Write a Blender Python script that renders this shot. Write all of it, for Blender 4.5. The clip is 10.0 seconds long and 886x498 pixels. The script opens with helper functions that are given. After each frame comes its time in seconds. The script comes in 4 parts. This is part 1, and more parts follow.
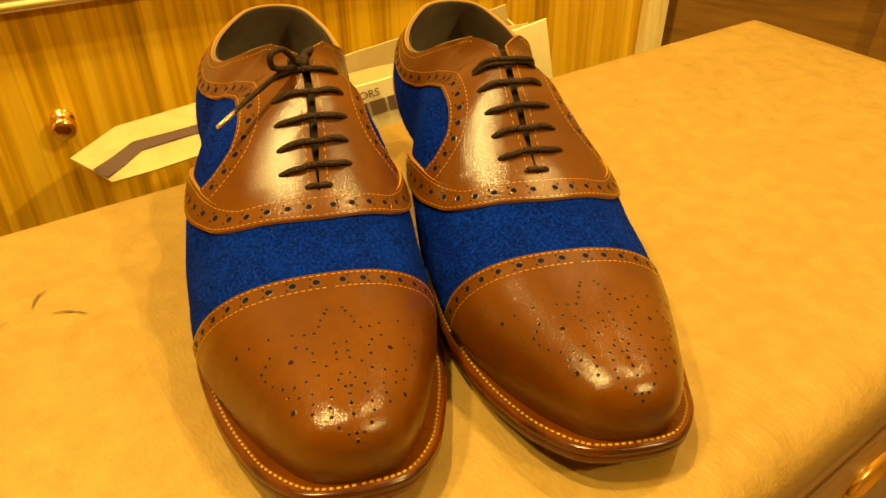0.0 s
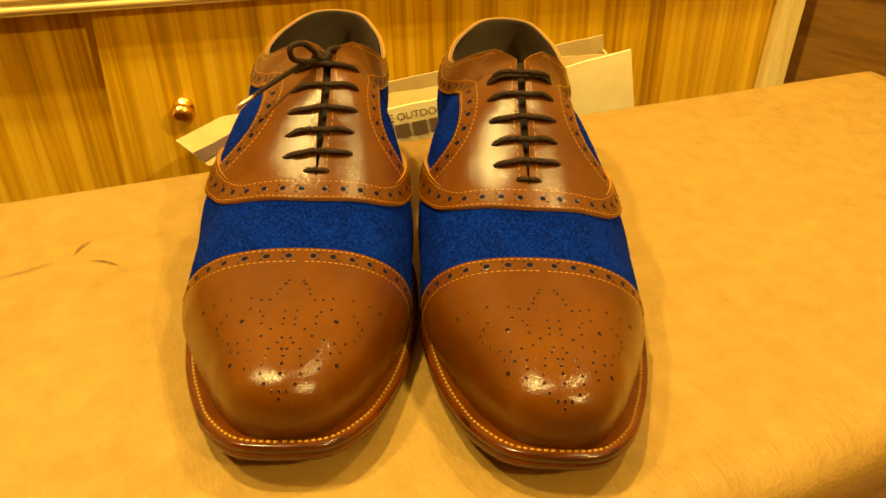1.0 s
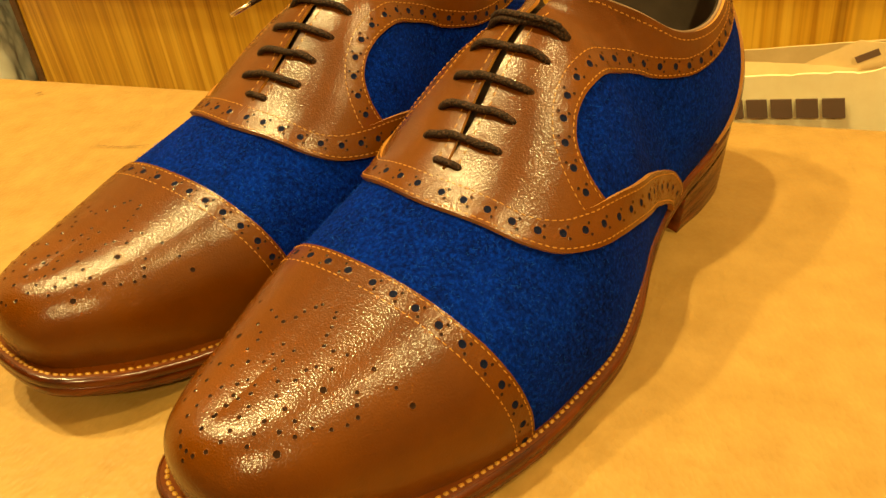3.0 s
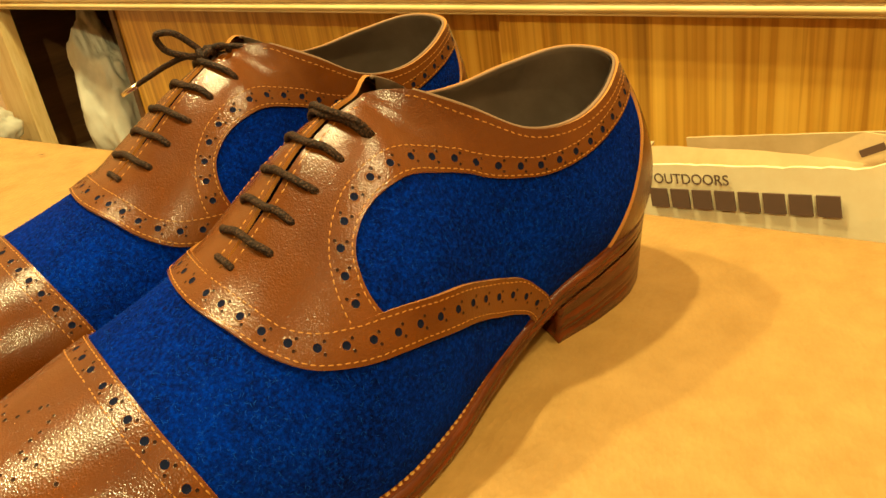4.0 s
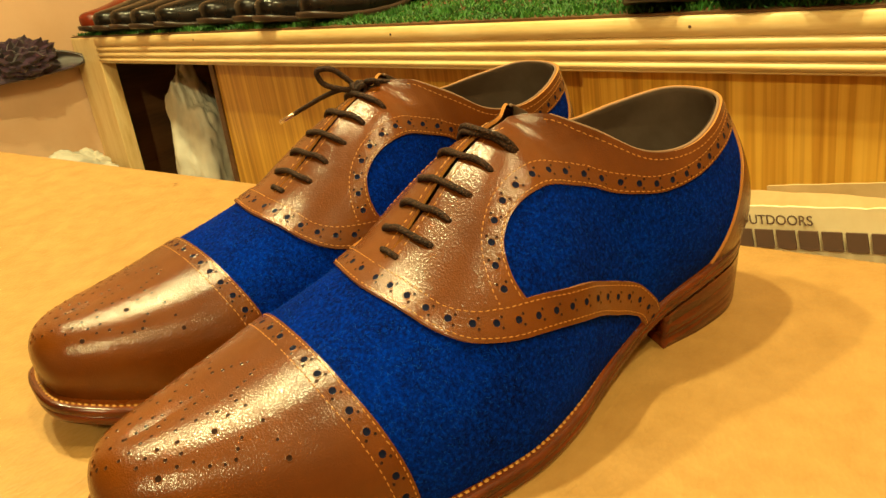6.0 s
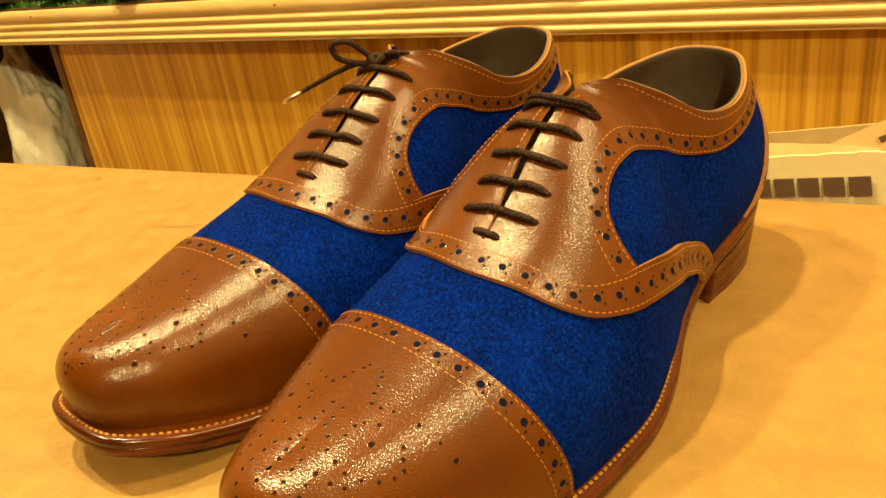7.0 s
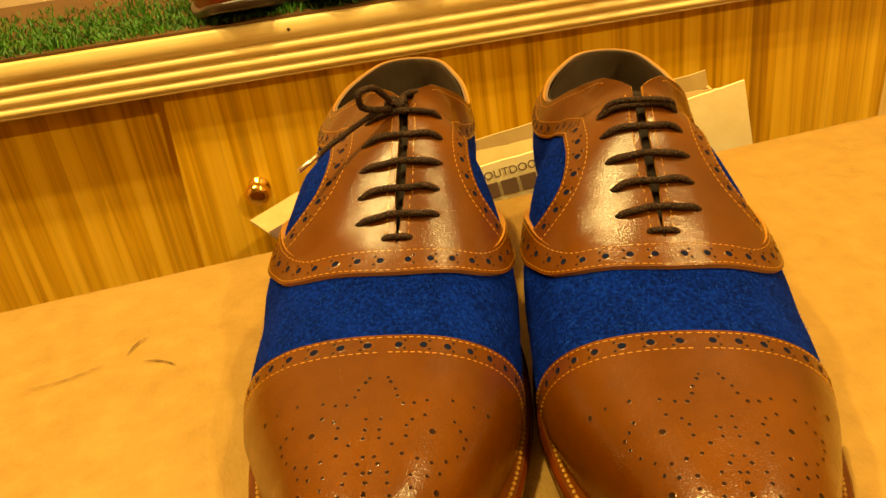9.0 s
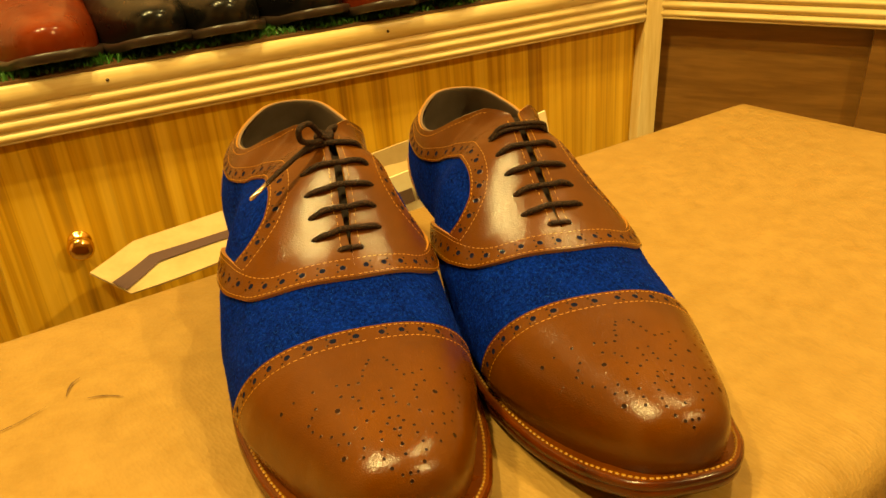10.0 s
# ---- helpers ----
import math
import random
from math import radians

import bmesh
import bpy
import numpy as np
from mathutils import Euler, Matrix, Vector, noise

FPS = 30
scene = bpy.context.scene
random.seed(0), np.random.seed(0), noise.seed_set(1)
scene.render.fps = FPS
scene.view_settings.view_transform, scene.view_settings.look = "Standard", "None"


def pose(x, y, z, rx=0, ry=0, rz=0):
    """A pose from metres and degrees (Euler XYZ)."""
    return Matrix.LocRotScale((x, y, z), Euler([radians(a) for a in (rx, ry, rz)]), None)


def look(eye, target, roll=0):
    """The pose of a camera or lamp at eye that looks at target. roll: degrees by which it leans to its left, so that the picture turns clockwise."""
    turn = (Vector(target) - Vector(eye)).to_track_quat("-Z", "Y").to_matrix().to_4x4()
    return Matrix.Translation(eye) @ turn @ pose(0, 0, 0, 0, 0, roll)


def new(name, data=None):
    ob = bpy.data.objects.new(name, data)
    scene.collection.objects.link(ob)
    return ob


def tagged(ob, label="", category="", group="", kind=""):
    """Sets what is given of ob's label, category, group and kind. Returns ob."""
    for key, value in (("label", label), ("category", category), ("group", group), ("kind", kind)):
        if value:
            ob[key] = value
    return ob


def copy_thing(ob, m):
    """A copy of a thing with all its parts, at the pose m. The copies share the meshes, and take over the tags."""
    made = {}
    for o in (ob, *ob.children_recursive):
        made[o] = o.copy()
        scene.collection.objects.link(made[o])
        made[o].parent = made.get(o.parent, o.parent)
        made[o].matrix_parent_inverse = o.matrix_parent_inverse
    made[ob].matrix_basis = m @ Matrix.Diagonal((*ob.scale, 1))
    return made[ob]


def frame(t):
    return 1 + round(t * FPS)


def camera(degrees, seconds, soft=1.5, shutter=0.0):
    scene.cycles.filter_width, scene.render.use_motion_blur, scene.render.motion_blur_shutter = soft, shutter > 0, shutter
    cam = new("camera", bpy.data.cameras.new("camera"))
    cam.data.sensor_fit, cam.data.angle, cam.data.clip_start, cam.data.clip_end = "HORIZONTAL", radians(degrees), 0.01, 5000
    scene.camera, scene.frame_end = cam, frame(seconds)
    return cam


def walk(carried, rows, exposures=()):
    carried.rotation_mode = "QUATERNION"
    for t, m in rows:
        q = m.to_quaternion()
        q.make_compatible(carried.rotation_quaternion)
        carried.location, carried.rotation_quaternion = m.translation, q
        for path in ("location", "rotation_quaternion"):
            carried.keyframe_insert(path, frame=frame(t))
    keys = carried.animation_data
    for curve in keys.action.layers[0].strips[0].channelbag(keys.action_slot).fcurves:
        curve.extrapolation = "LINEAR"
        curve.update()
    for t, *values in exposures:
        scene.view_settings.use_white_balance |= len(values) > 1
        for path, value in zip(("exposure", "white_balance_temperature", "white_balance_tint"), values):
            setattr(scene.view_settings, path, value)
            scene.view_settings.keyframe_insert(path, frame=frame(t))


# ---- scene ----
cam = camera(58.6, 10.0)
PATH = [
    (0, (0.216, 0.089, 0.26), (0.023, 1.728, -0.87), 3.0),
    (0.5, (0.254, 0.072, 0.271), (-0.081, 1.708, -0.831), 4.1),
    (1, (0.295, 0.088, 0.258), (-0.256, 1.677, -0.824), 3.5),
    (1.5, (0.362, 0.134, 0.244), (-0.471, 1.572, -0.868), 1.7),
    (2, (0.408, 0.184, 0.234), (-0.606, 1.441, -0.945), -0.0),
    (2.2, (0.419, 0.2, 0.232), (-0.702, 1.372, -0.94), -0.8),
    (3.3, (0.444, 0.365, 0.204), (-1.104, 0.983, -0.901), -5.2),
    (3.5, (0.453, 0.392, 0.203), (-1.136, 0.962, -0.869), -6.1),
    (4, (0.457, 0.437, 0.204), (-1.217, 0.902, -0.788), -6.1),
    (4.5, (0.474, 0.459, 0.201), (-1.273, 0.765, -0.722), -4.8),
    (5, (0.486, 0.463, 0.194), (-1.304, 0.701, -0.665), -4.3),
    (5.5, (0.499, 0.447, 0.201), (-1.312, 0.693, -0.612), -4.6),
    (6, (0.496, 0.393, 0.207), (-1.28, 0.758, -0.635), -5.9),
    (6.2, (0.49, 0.37, 0.215), (-1.266, 0.789, -0.646), -5.7),
    (7.3, (0.426, 0.286, 0.208), (-1.097, 1.142, -0.766), -5.3),
    (7.5, (0.41, 0.272, 0.205), (-1.059, 1.203, -0.784), -5.6),
    (8, (0.365, 0.242, 0.209), (-0.923, 1.392, -0.799), -6.1),
    (8.5, (0.309, 0.206, 0.201), (-0.709, 1.585, -0.83), -5.9),
    (9, (0.263, 0.147, 0.22), (-0.522, 1.733, -0.712), -3.8),
    (9.5, (0.233, 0.088, 0.236), (-0.214, 1.836, -0.626), -1.6),
    (10, (0.205, 0.065, 0.235), (-0.013, 1.86, -0.62), -0.9),
]
EXPOSURES = [(0, .34, 8300, -12), (2.2, .29, 8300, -8), (3.4, .40, 6400, -4), (5, .58, 5900, -4), (6.2, .42, 6000, -4), (7.4, .46, 7000, 0), (8.6, .33, 8500, 0), (10, .15, 7900, -6)]
walk(cam, [(t, look(eye, target, roll)) for t, eye, target, roll in PATH], EXPOSURES)

# ---- world and lamps ----
world = bpy.data.worlds.new("world")
scene.world = world
world.use_nodes = True
world.node_tree.nodes["Background"].inputs[0].default_value = (1.0, 0.72, 0.42, 1)
world.node_tree.nodes["Background"].inputs[1].default_value = 0.01


def ceiling_lamp(at, watts, size, colour=(1.0, 0.765, 0.33)):
    light = bpy.data.lights.new("downlight", "AREA")
    light.shape, light.size, light.energy, light.color = "DISK", size, watts, colour
    ob = new("downlight", light)
    ob.matrix_world = look(at, (at[0] * .2 + .15, at[1] * .2 + .4, 0))
    return ob


ceiling_lamp((-0.66, -0.25, 1.75), 22, 0.08)
ceiling_lamp((1.95, -0.40, 1.80), 31, 0.09)
ceiling_lamp((0.72, 0.92, 1.78), 14, 0.06)
ceiling_lamp((-0.28, 0.18, 1.78), 25, 0.07)


# ---- materials ----
def material(name, base, rough=0.5, metal=0.0, spec=0.5, coat=0.0, coat_rough=0.1, sheen=0.0):
    m = bpy.data.materials.new(name)
    m.use_nodes = True
    b = m.node_tree.nodes["Principled BSDF"]
    b.inputs["Base Color"].default_value = (*base, 1)
    b.inputs["Roughness"].default_value = rough
    b.inputs["Metallic"].default_value = metal
    b.inputs["Specular IOR Level"].default_value = spec
    b.inputs["Coat Weight"].default_value = coat
    b.inputs["Coat Roughness"].default_value = coat_rough
    b.inputs["Sheen Weight"].default_value = sheen
    return m


def nd(m, kind, **props):
    n = m.node_tree.nodes.new(kind)
    for key, value in props.items():
        if key in n.inputs:
            n.inputs[key].default_value = value
    return n


def wire(m, a, b):
    m.node_tree.links.new(a, b)


def coords(m, scale=(1, 1, 1), space="Object"):
    tc = nd(m, "ShaderNodeTexCoord")
    mp = nd(m, "ShaderNodeMapping")
    mp.inputs["Scale"].default_value = scale
    wire(m, tc.outputs[space], mp.inputs["Vector"])
    return mp.outputs["Vector"]


def noise_tex(m, vec, scale, detail=4.0, rough=0.55, warp=0.0):
    n = nd(m, "ShaderNodeTexNoise")
    n.inputs["Scale"].default_value = scale
    n.inputs["Detail"].default_value = detail
    n.inputs["Roughness"].default_value = rough
    n.inputs["Distortion"].default_value = warp
    wire(m, vec, n.inputs["Vector"])
    return n.outputs["Fac"]


def ramp(m, fac, stops):
    r = nd(m, "ShaderNodeValToRGB")
    e = r.color_ramp.elements
    while len(e) < len(stops):
        e.new(0.5)
    for k, (at, c) in enumerate(stops):
        e[k].position, e[k].color = at, (*c, 1)
    wire(m, fac, r.inputs["Fac"])
    return r.outputs["Color"]


def mixed(m, a, b, fac, mode="MIX"):
    x = nd(m, "ShaderNodeMix")
    x.data_type, x.blend_type = "RGBA", mode
    if isinstance(fac, float):
        x.inputs[0].default_value = fac
    else:
        wire(m, fac, x.inputs[0])
    for sock, v in ((x.inputs[6], a), (x.inputs[7], b)):
        if isinstance(v, tuple):
            sock.default_value = (*v, 1)
        else:
            wire(m, v, sock)
    return x.outputs[2]


def bumped(m, height, strength, distance, under=None):
    b = nd(m, "ShaderNodeBump")
    b.inputs["Strength"].default_value = strength
    b.inputs["Distance"].default_value = distance
    wire(m, height, b.inputs["Height"])
    if under is not None:
        wire(m, under, b.inputs["Normal"])
    return b.outputs["Normal"]


def to(m, name, sock):
    wire(m, sock, m.node_tree.nodes["Principled BSDF"].inputs[name])


def remap(m, fac, lo, hi, a=0.3, b=0.7):
    r = nd(m, "ShaderNodeMapRange")
    r.inputs["From Min"].default_value, r.inputs["From Max"].default_value = a, b
    r.inputs["To Min"].default_value, r.inputs["To Max"].default_value = lo, hi
    wire(m, fac, r.inputs["Value"])
    return r.outputs["Result"]


def leather_material(name, dark, light, rough=0.34, grain=1.0, polish=0.0):
    m = material(name, light, rough, spec=0.06 if polish else 0.3, coat=polish, coat_rough=0.20)
    v = coords(m)
    blot = noise_tex(m, v, 22, 5, 0.6)
    to(m, "Base Color", ramp(m, blot, [(0.3, dark), (0.68, light)]))
    fine = noise_tex(m, v, 1300, 2, 0.5)
    cell = nd(m, "ShaderNodeTexVoronoi")
    cell.inputs["Scale"].default_value = 1500
    wire(m, v, cell.inputs["Vector"])
    n1 = bumped(m, cell.outputs["Distance"], 0.10 * grain, 0.0003)
    n2 = bumped(m, fine, 0.10 * grain, 0.0003, n1)
    n3 = bumped(m, noise_tex(m, v, 90, 3), 0.12, 0.001, n2)
    to(m, "Normal", n3)
    to(m, "Coat Normal", n3)
    to(m, "Roughness", remap(m, noise_tex(m, v, 60, 4), rough - 0.06, rough + 0.10))
    return m


tan_leather = leather_material("tan_calf_leather", (0.080, 0.0185, 0.0002), (0.124, 0.0320, 0.0003), 0.42, 2.4, 0.85)
edge_leather = leather_material("cut_leather_edge", (0.36, 0.15, 0.03), (0.46, 0.20, 0.045), 0.5)
# tongue: the shade in the slit between the facings is put into its colour
tongue_leather = leather_material("slit_shaded_leather", (0.012, 0.005, 0.002), (0.020, 0.008, 0.003), 0.7)
black_leather = leather_material("black_polished_leather", (0.003, 0.0025, 0.0025), (0.006, 0.005, 0.0045), 0.3, 0.6, 0.6)
red_leather = leather_material("oxblood_polished_leather", (0.11, 0.012, 0.004), (0.20, 0.028, 0.007), 0.3, 0.6, 0.45)

suede = material("blue_suede", (0.004, 0.025, 0.20), 0.95, spec=0.04)
v = coords(suede)
nap = noise_tex(suede, v, 620, 6, 0.75)
patch = noise_tex(suede, v, 38, 5, 0.65, 0.6)
swirl = noise_tex(suede, coords(suede, (1, 0.45, 1)), 900, 3, 0.6, 1.5)
c1 = ramp(suede, patch, [(0.34, (0.0005, 0.0055, 0.065)), (0.66, (0.0005, 0.0225, 0.33))])
c2 = mixed(suede, c1, ramp(suede, nap, [(0.38, (0.0004, 0.0012, 0.020)), (0.52, (0.0005, 0.0135, 0.21)), (0.66, (0.0005, 0.040, 0.58))]), 0.6)
to(suede, "Base Color", mixed(suede, c2, (0.008, 0.070, 0.60), remap(suede, swirl, 0.0, 0.35, 0.60, 0.72)))
to(suede, "Normal", bumped(suede, swirl, 0.4, 0.0008, bumped(suede, nap, 0.9, 0.0014)))

lining = leather_material("taupe_lining_leather", (0.085, 0.062, 0.046), (0.165, 0.122, 0.094), 0.5, 0.8)
lining_edge = leather_material("pale_lining_edge", (0.16, 0.095, 0.055), (0.24, 0.15, 0.095), 0.7, 0.6)
nap_fibre = material("pale_suede_fibres", (0.010, 0.065, 0.45), 0.9, spec=0.05)
thread = material("orange_thread", (0.34, 0.135, 0.008), 0.6)
welt_thread = material("golden_welt_thread", (0.36, 0.165, 0.016), 0.45)
hole_dark = material("punched_hole", (0.022, 0.009, 0.004), 0.9, spec=0.1)
hole_blue = material("punched_hole_over_suede", (0.004, 0.006, 0.022), 0.9, spec=0.1)
metal_tip = material("steel_aglet", (0.75, 0.68, 0.55), 0.22, metal=1.0)

lacquer = material("lacquered_sole_edge", (0.15, 0.03, 0.008), 0.22)
v = coords(lacquer, (1, 1, 6))
to(lacquer, "Base Color", ramp(lacquer, noise_tex(lacquer, v, 35, 5, 0.6), [(0.3, (0.030, 0.0046, 0.0004)), (0.7, (0.135, 0.023, 0.0014))]))
to(lacquer, "Normal", bumped(lacquer, noise_tex(lacquer, coords(lacquer, (1, 1, 12)), 60, 4), 0.2, 0.0008))
welt_leather = leather_material("welt_leather", (0.075, 0.015, 0.0015), (0.14, 0.032, 0.003), 0.3)

lace_cord = material("dark_brown_lace", (0.035, 0.018, 0.010), 0.75, spec=0.25)
wv = nd(lace_cord, "ShaderNodeTexVoronoi")
wv.inputs["Scale"].default_value = 1100
wire(lace_cord, coords(lace_cord), wv.inputs["Vector"])
to(lace_cord, "Base Color", ramp(lace_cord, wv.outputs["Distance"], [(0.1, (0.070, 0.030, 0.014)), (0.6, (0.014, 0.0055, 0.003))]))
to(lace_cord, "Normal", bumped(lace_cord, wv.outputs["Distance"], 0.8, 0.0006))

cover = material("tan_leatherette_cover", (0.60, 0.36, 0.13), 0.5, spec=0.35)
v = coords(cover)
big = noise_tex(cover, v, 5, 5, 0.6, 0.5)
mid = noise_tex(cover, v, 60, 5, 0.65)
base = ramp(cover, big, [(0.3, (0.32, 0.182, 0.050)), (0.7, (0.40, 0.232, 0.070))])
base = mixed(cover, base, ramp(cover, mid, [(0.32, (0.26, 0.140, 0.035)), (0.66, (0.43, 0.255, 0.080))]), 0.4)
stain = noise_tex(cover, v, 9, 6, 0.7, 1.2)
to(cover, "Base Color", mixed(cover, base, (0.20, 0.10, 0.026), remap(cover, stain, 0.0, 0.5, 0.66, 0.80)))
pore = nd(cover, "ShaderNodeTexVoronoi")
pore.inputs["Scale"].default_value = 520
wire(cover, coords(cover, (1, 0.55, 1)), pore.inputs["Vector"])
nn = bumped(cover, pore.outputs["Distance"], 0.32, 0.0008)
fold = noise_tex(cover, coords(cover, (190, 24, 24)), 1.0, 3, 0.5, 0.8)
sep = nd(cover, "ShaderNodeSeparateXYZ")
wire(cover, coords(cover), sep.inputs[0])
near_edge = remap(cover, sep.outputs[1], 1.0, 0.08, 0.004, 0.055)
mul = nd(cover, "ShaderNodeMath")
mul.operation = "MULTIPLY"
wire(cover, fold, mul.inputs[0])
wire(cover, near_edge, mul.inputs[1])
nn = bumped(cover, mul.outputs[0], 0.45, 0.0016, nn)
to(cover, "Normal", bumped(cover, mid, 0.20, 0.002, nn))
to(cover, "Roughness", remap(cover, noise_tex(cover, v, 30, 4), 0.42, 0.62))


def wood_material(name, dark, mid_, light, across=(14, 1, 1.1), rough=0.38, coat=0.25):
    m = material(name, mid_, rough, coat=coat, coat_rough=0.25)
    v = coords(m, across)
    a = noise_tex(m, v, 2.6, 6, 0.62, 0.5)
    b = noise_tex(m, coords(m, tuple(k * 4.5 for k in across)), 3.5, 5, 0.6, 0.3)
    col = ramp(m, a, [(0.36, dark), (0.49, mid_), (0.62, light)])
    to(m, "Base Color", mixed(m, col, ramp(m, b, [(0.35, dark), (0.65, light)]), 0.35))
    to(m, "Normal", bumped(m, b, 0.08, 0.0008))
    return m


def banded_laminate(name):
    """Printed laminate: broad upright bands of orange-brown with sharp dark lines and a fine grain."""
    m = material(name, (0.6, 0.33, 0.04), 0.36, coat=0.3, coat_rough=0.2)
    bow = noise_tex(m, coords(m, (5, 1, 1.6)), 1.2, 2, 0.5, 0.6)
    band = noise_tex(m, coords(m, (26, 1, 0.55)), 1.5, 3, 0.5, 0.35)
    line = noise_tex(m, coords(m, (95, 1, 1.3)), 1.4, 3, 0.6, 0.5)
    col = ramp(m, band, [(0.36, (0.20, 0.072, 0.006)), (0.42, (0.40, 0.170, 0.014)), (0.455, (0.62, 0.315, 0.032)), (0.52, (0.42, 0.185, 0.016)), (0.545, (0.70, 0.385, 0.046)), (0.62, (0.80, 0.480, 0.078))])
    col = mixed(m, col, ramp(m, line, [(0.36, (0.26, 0.095, 0.008)), (0.45, (0.58, 0.29, 0.030)), (0.62, (0.76, 0.45, 0.068))]), 0.38)
    to(m, "Base Color", mixed(m, col, ramp(m, bow, [(0.35, (0.42, 0.19, 0.018)), (0.65, (0.70, 0.42, 0.06))]), 0.22))
    to(m, "Normal", bumped(m, line, 0.05, 0.0006))
    to(m, "Roughness", remap(m, bow, 0.30, 0.44))
    return m


door_wood = banded_laminate("wood_grain_laminate")
side_wood = wood_material("brown_wood_laminate", (0.15, 0.065, 0.016), (0.22, 0.10, 0.026), (0.29, 0.14, 0.040), (1.1, 1.1, 12))
pine = wood_material("varnished_pine", (0.62, 0.41, 0.15), (0.76, 0.56, 0.25), (0.84, 0.67, 0.36), (1.2, 14, 14), 0.45, 0.1)
pine_post = wood_material("varnished_pine_post", (0.62, 0.41, 0.15), (0.76, 0.56, 0.25), (0.84, 0.67, 0.36), (14, 14, 1.2), 0.32, 0.4)
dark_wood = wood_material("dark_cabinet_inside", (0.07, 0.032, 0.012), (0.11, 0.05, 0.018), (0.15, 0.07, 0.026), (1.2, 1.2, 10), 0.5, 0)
card = material("kraft_cardboard", (0.56, 0.37, 0.18), 0.8, spec=0.2)
v = coords(card)
to(card, "Base Color", ramp(card, noise_tex(card, v, 30, 6, 0.65), [(0.3, (0.50, 0.345, 0.165)), (0.7, (0.62, 0.45, 0.235))]))
to(card, "Normal", bumped(card, noise_tex(card, v, 12, 4), 0.3, 0.004))
card_pale = material("pale_printed_cardboard", (0.74, 0.60, 0.38), 0.75, spec=0.2)
v = coords(card_pale)
to(card_pale, "Base Color", ramp(card_pale, noise_tex(card_pale, v, 25, 6, 0.65), [(0.3, (0.80, 0.66, 0.40)), (0.7, (0.90, 0.79, 0.53))]))
to(card_pale, "Normal", bumped(card_pale, noise_tex(card_pale, v, 14, 4), 0.35, 0.004))
ink = material("brown_print", (0.13, 0.072, 0.045), 0.8)
brass = material("polished_brass", (0.80, 0.50, 0.16), 0.16, metal=1.0)
plastic = material("white_plastic_bag", (0.72, 0.70, 0.62), 0.35, spec=0.5)
to(plastic, "Base Color", ramp(plastic, noise_tex(plastic, coords(plastic), 9, 4), [(0.35, (0.52, 0.50, 0.42)), (0.65, (0.78, 0.76, 0.68))]))
blade = material("artificial_grass", (0.035, 0.14, 0.012), 0.55)
to(blade, "Base Color", ramp(blade, noise_tex(blade, coords(blade), 40, 4), [(0.3, (0.012, 0.06, 0.006)), (0.7, (0.06, 0.22, 0.02))]))
plaster = material("tan_painted_wall", (0.62, 0.42, 0.26), 0.8)
to(plaster, "Base Color", ramp(plaster, noise_tex(plaster, coords(plaster), 6, 5), [(0.3, (0.58, 0.38, 0.23)), (0.7, (0.66, 0.46, 0.30))]))
to(plaster, "Normal", bumped(plaster, noise_tex(plaster, coords(plaster), 120, 4), 0.15, 0.002))
white_paint = material("off_white_ceiling_paint", (0.78, 0.72, 0.62), 0.9)
floor_tile = material("brown_floor", (0.20, 0.13, 0.08), 0.5)
to(floor_tile, "Base Color", ramp(floor_tile, noise_tex(floor_tile, coords(floor_tile), 4, 6), [(0.3, (0.15, 0.09, 0.05)), (0.7, (0.25, 0.17, 0.10))]))
fur = material("dark_purple_velvet", (0.020, 0.008, 0.022), 0.9, sheen=0.3)
to(fur, "Base Color", ramp(fur, noise_tex(fur, coords(fur), 60, 4), [(0.35, (0.010, 0.005, 0.012)), (0.65, (0.05, 0.018, 0.05))]))
print_band = material("dark_printed_band", (0.10, 0.05, 0.045), 0.8)


# ---- building helpers ----
def mesh_from(name, verts, faces, mats, smooth=True, index=None):
    me = bpy.data.meshes.new(name)
    me.from_pydata([tuple(p) for p in verts], [], [tuple(f) for f in faces])
    for m in mats if isinstance(mats, (list, tuple)) else [mats]:
        me.materials.append(m)
    if index is not None:
        me.polygons.foreach_set("material_index", index)
    me.polygons.foreach_set("use_smooth", [smooth] * len(me.polygons))
    me.update()
    return me


def piece(name, me, parent=None, label="", kind=""):
    ob = new(name, me)
    ob.parent = parent
    return tagged(ob, label, kind=kind)


def thing(name, m, label, category, group="", kind=""):
    ob = new(name)
    ob.matrix_world = m
    ob.empty_display_size = 0.02
    return tagged(ob, label, category, group, kind)


def box_mesh(name, lo, hi, mat, bevel=0.0, seg=2):
    bm = bmesh.new()
    bmesh.ops.create_cube(bm, size=1)
    for p in bm.verts:
        p.co = [lo[k] + (p.co[k] + .5) * (hi[k] - lo[k]) for k in range(3)]
    if bevel:
        bmesh.ops.bevel(bm, geom=bm.edges[:] + bm.verts[:], offset=bevel, segments=seg, profile=.5, affect="EDGES")
    me = bpy.data.meshes.new(name)
    bm.to_mesh(me)
    bm.free()
    me.materials.append(mat)
    return me


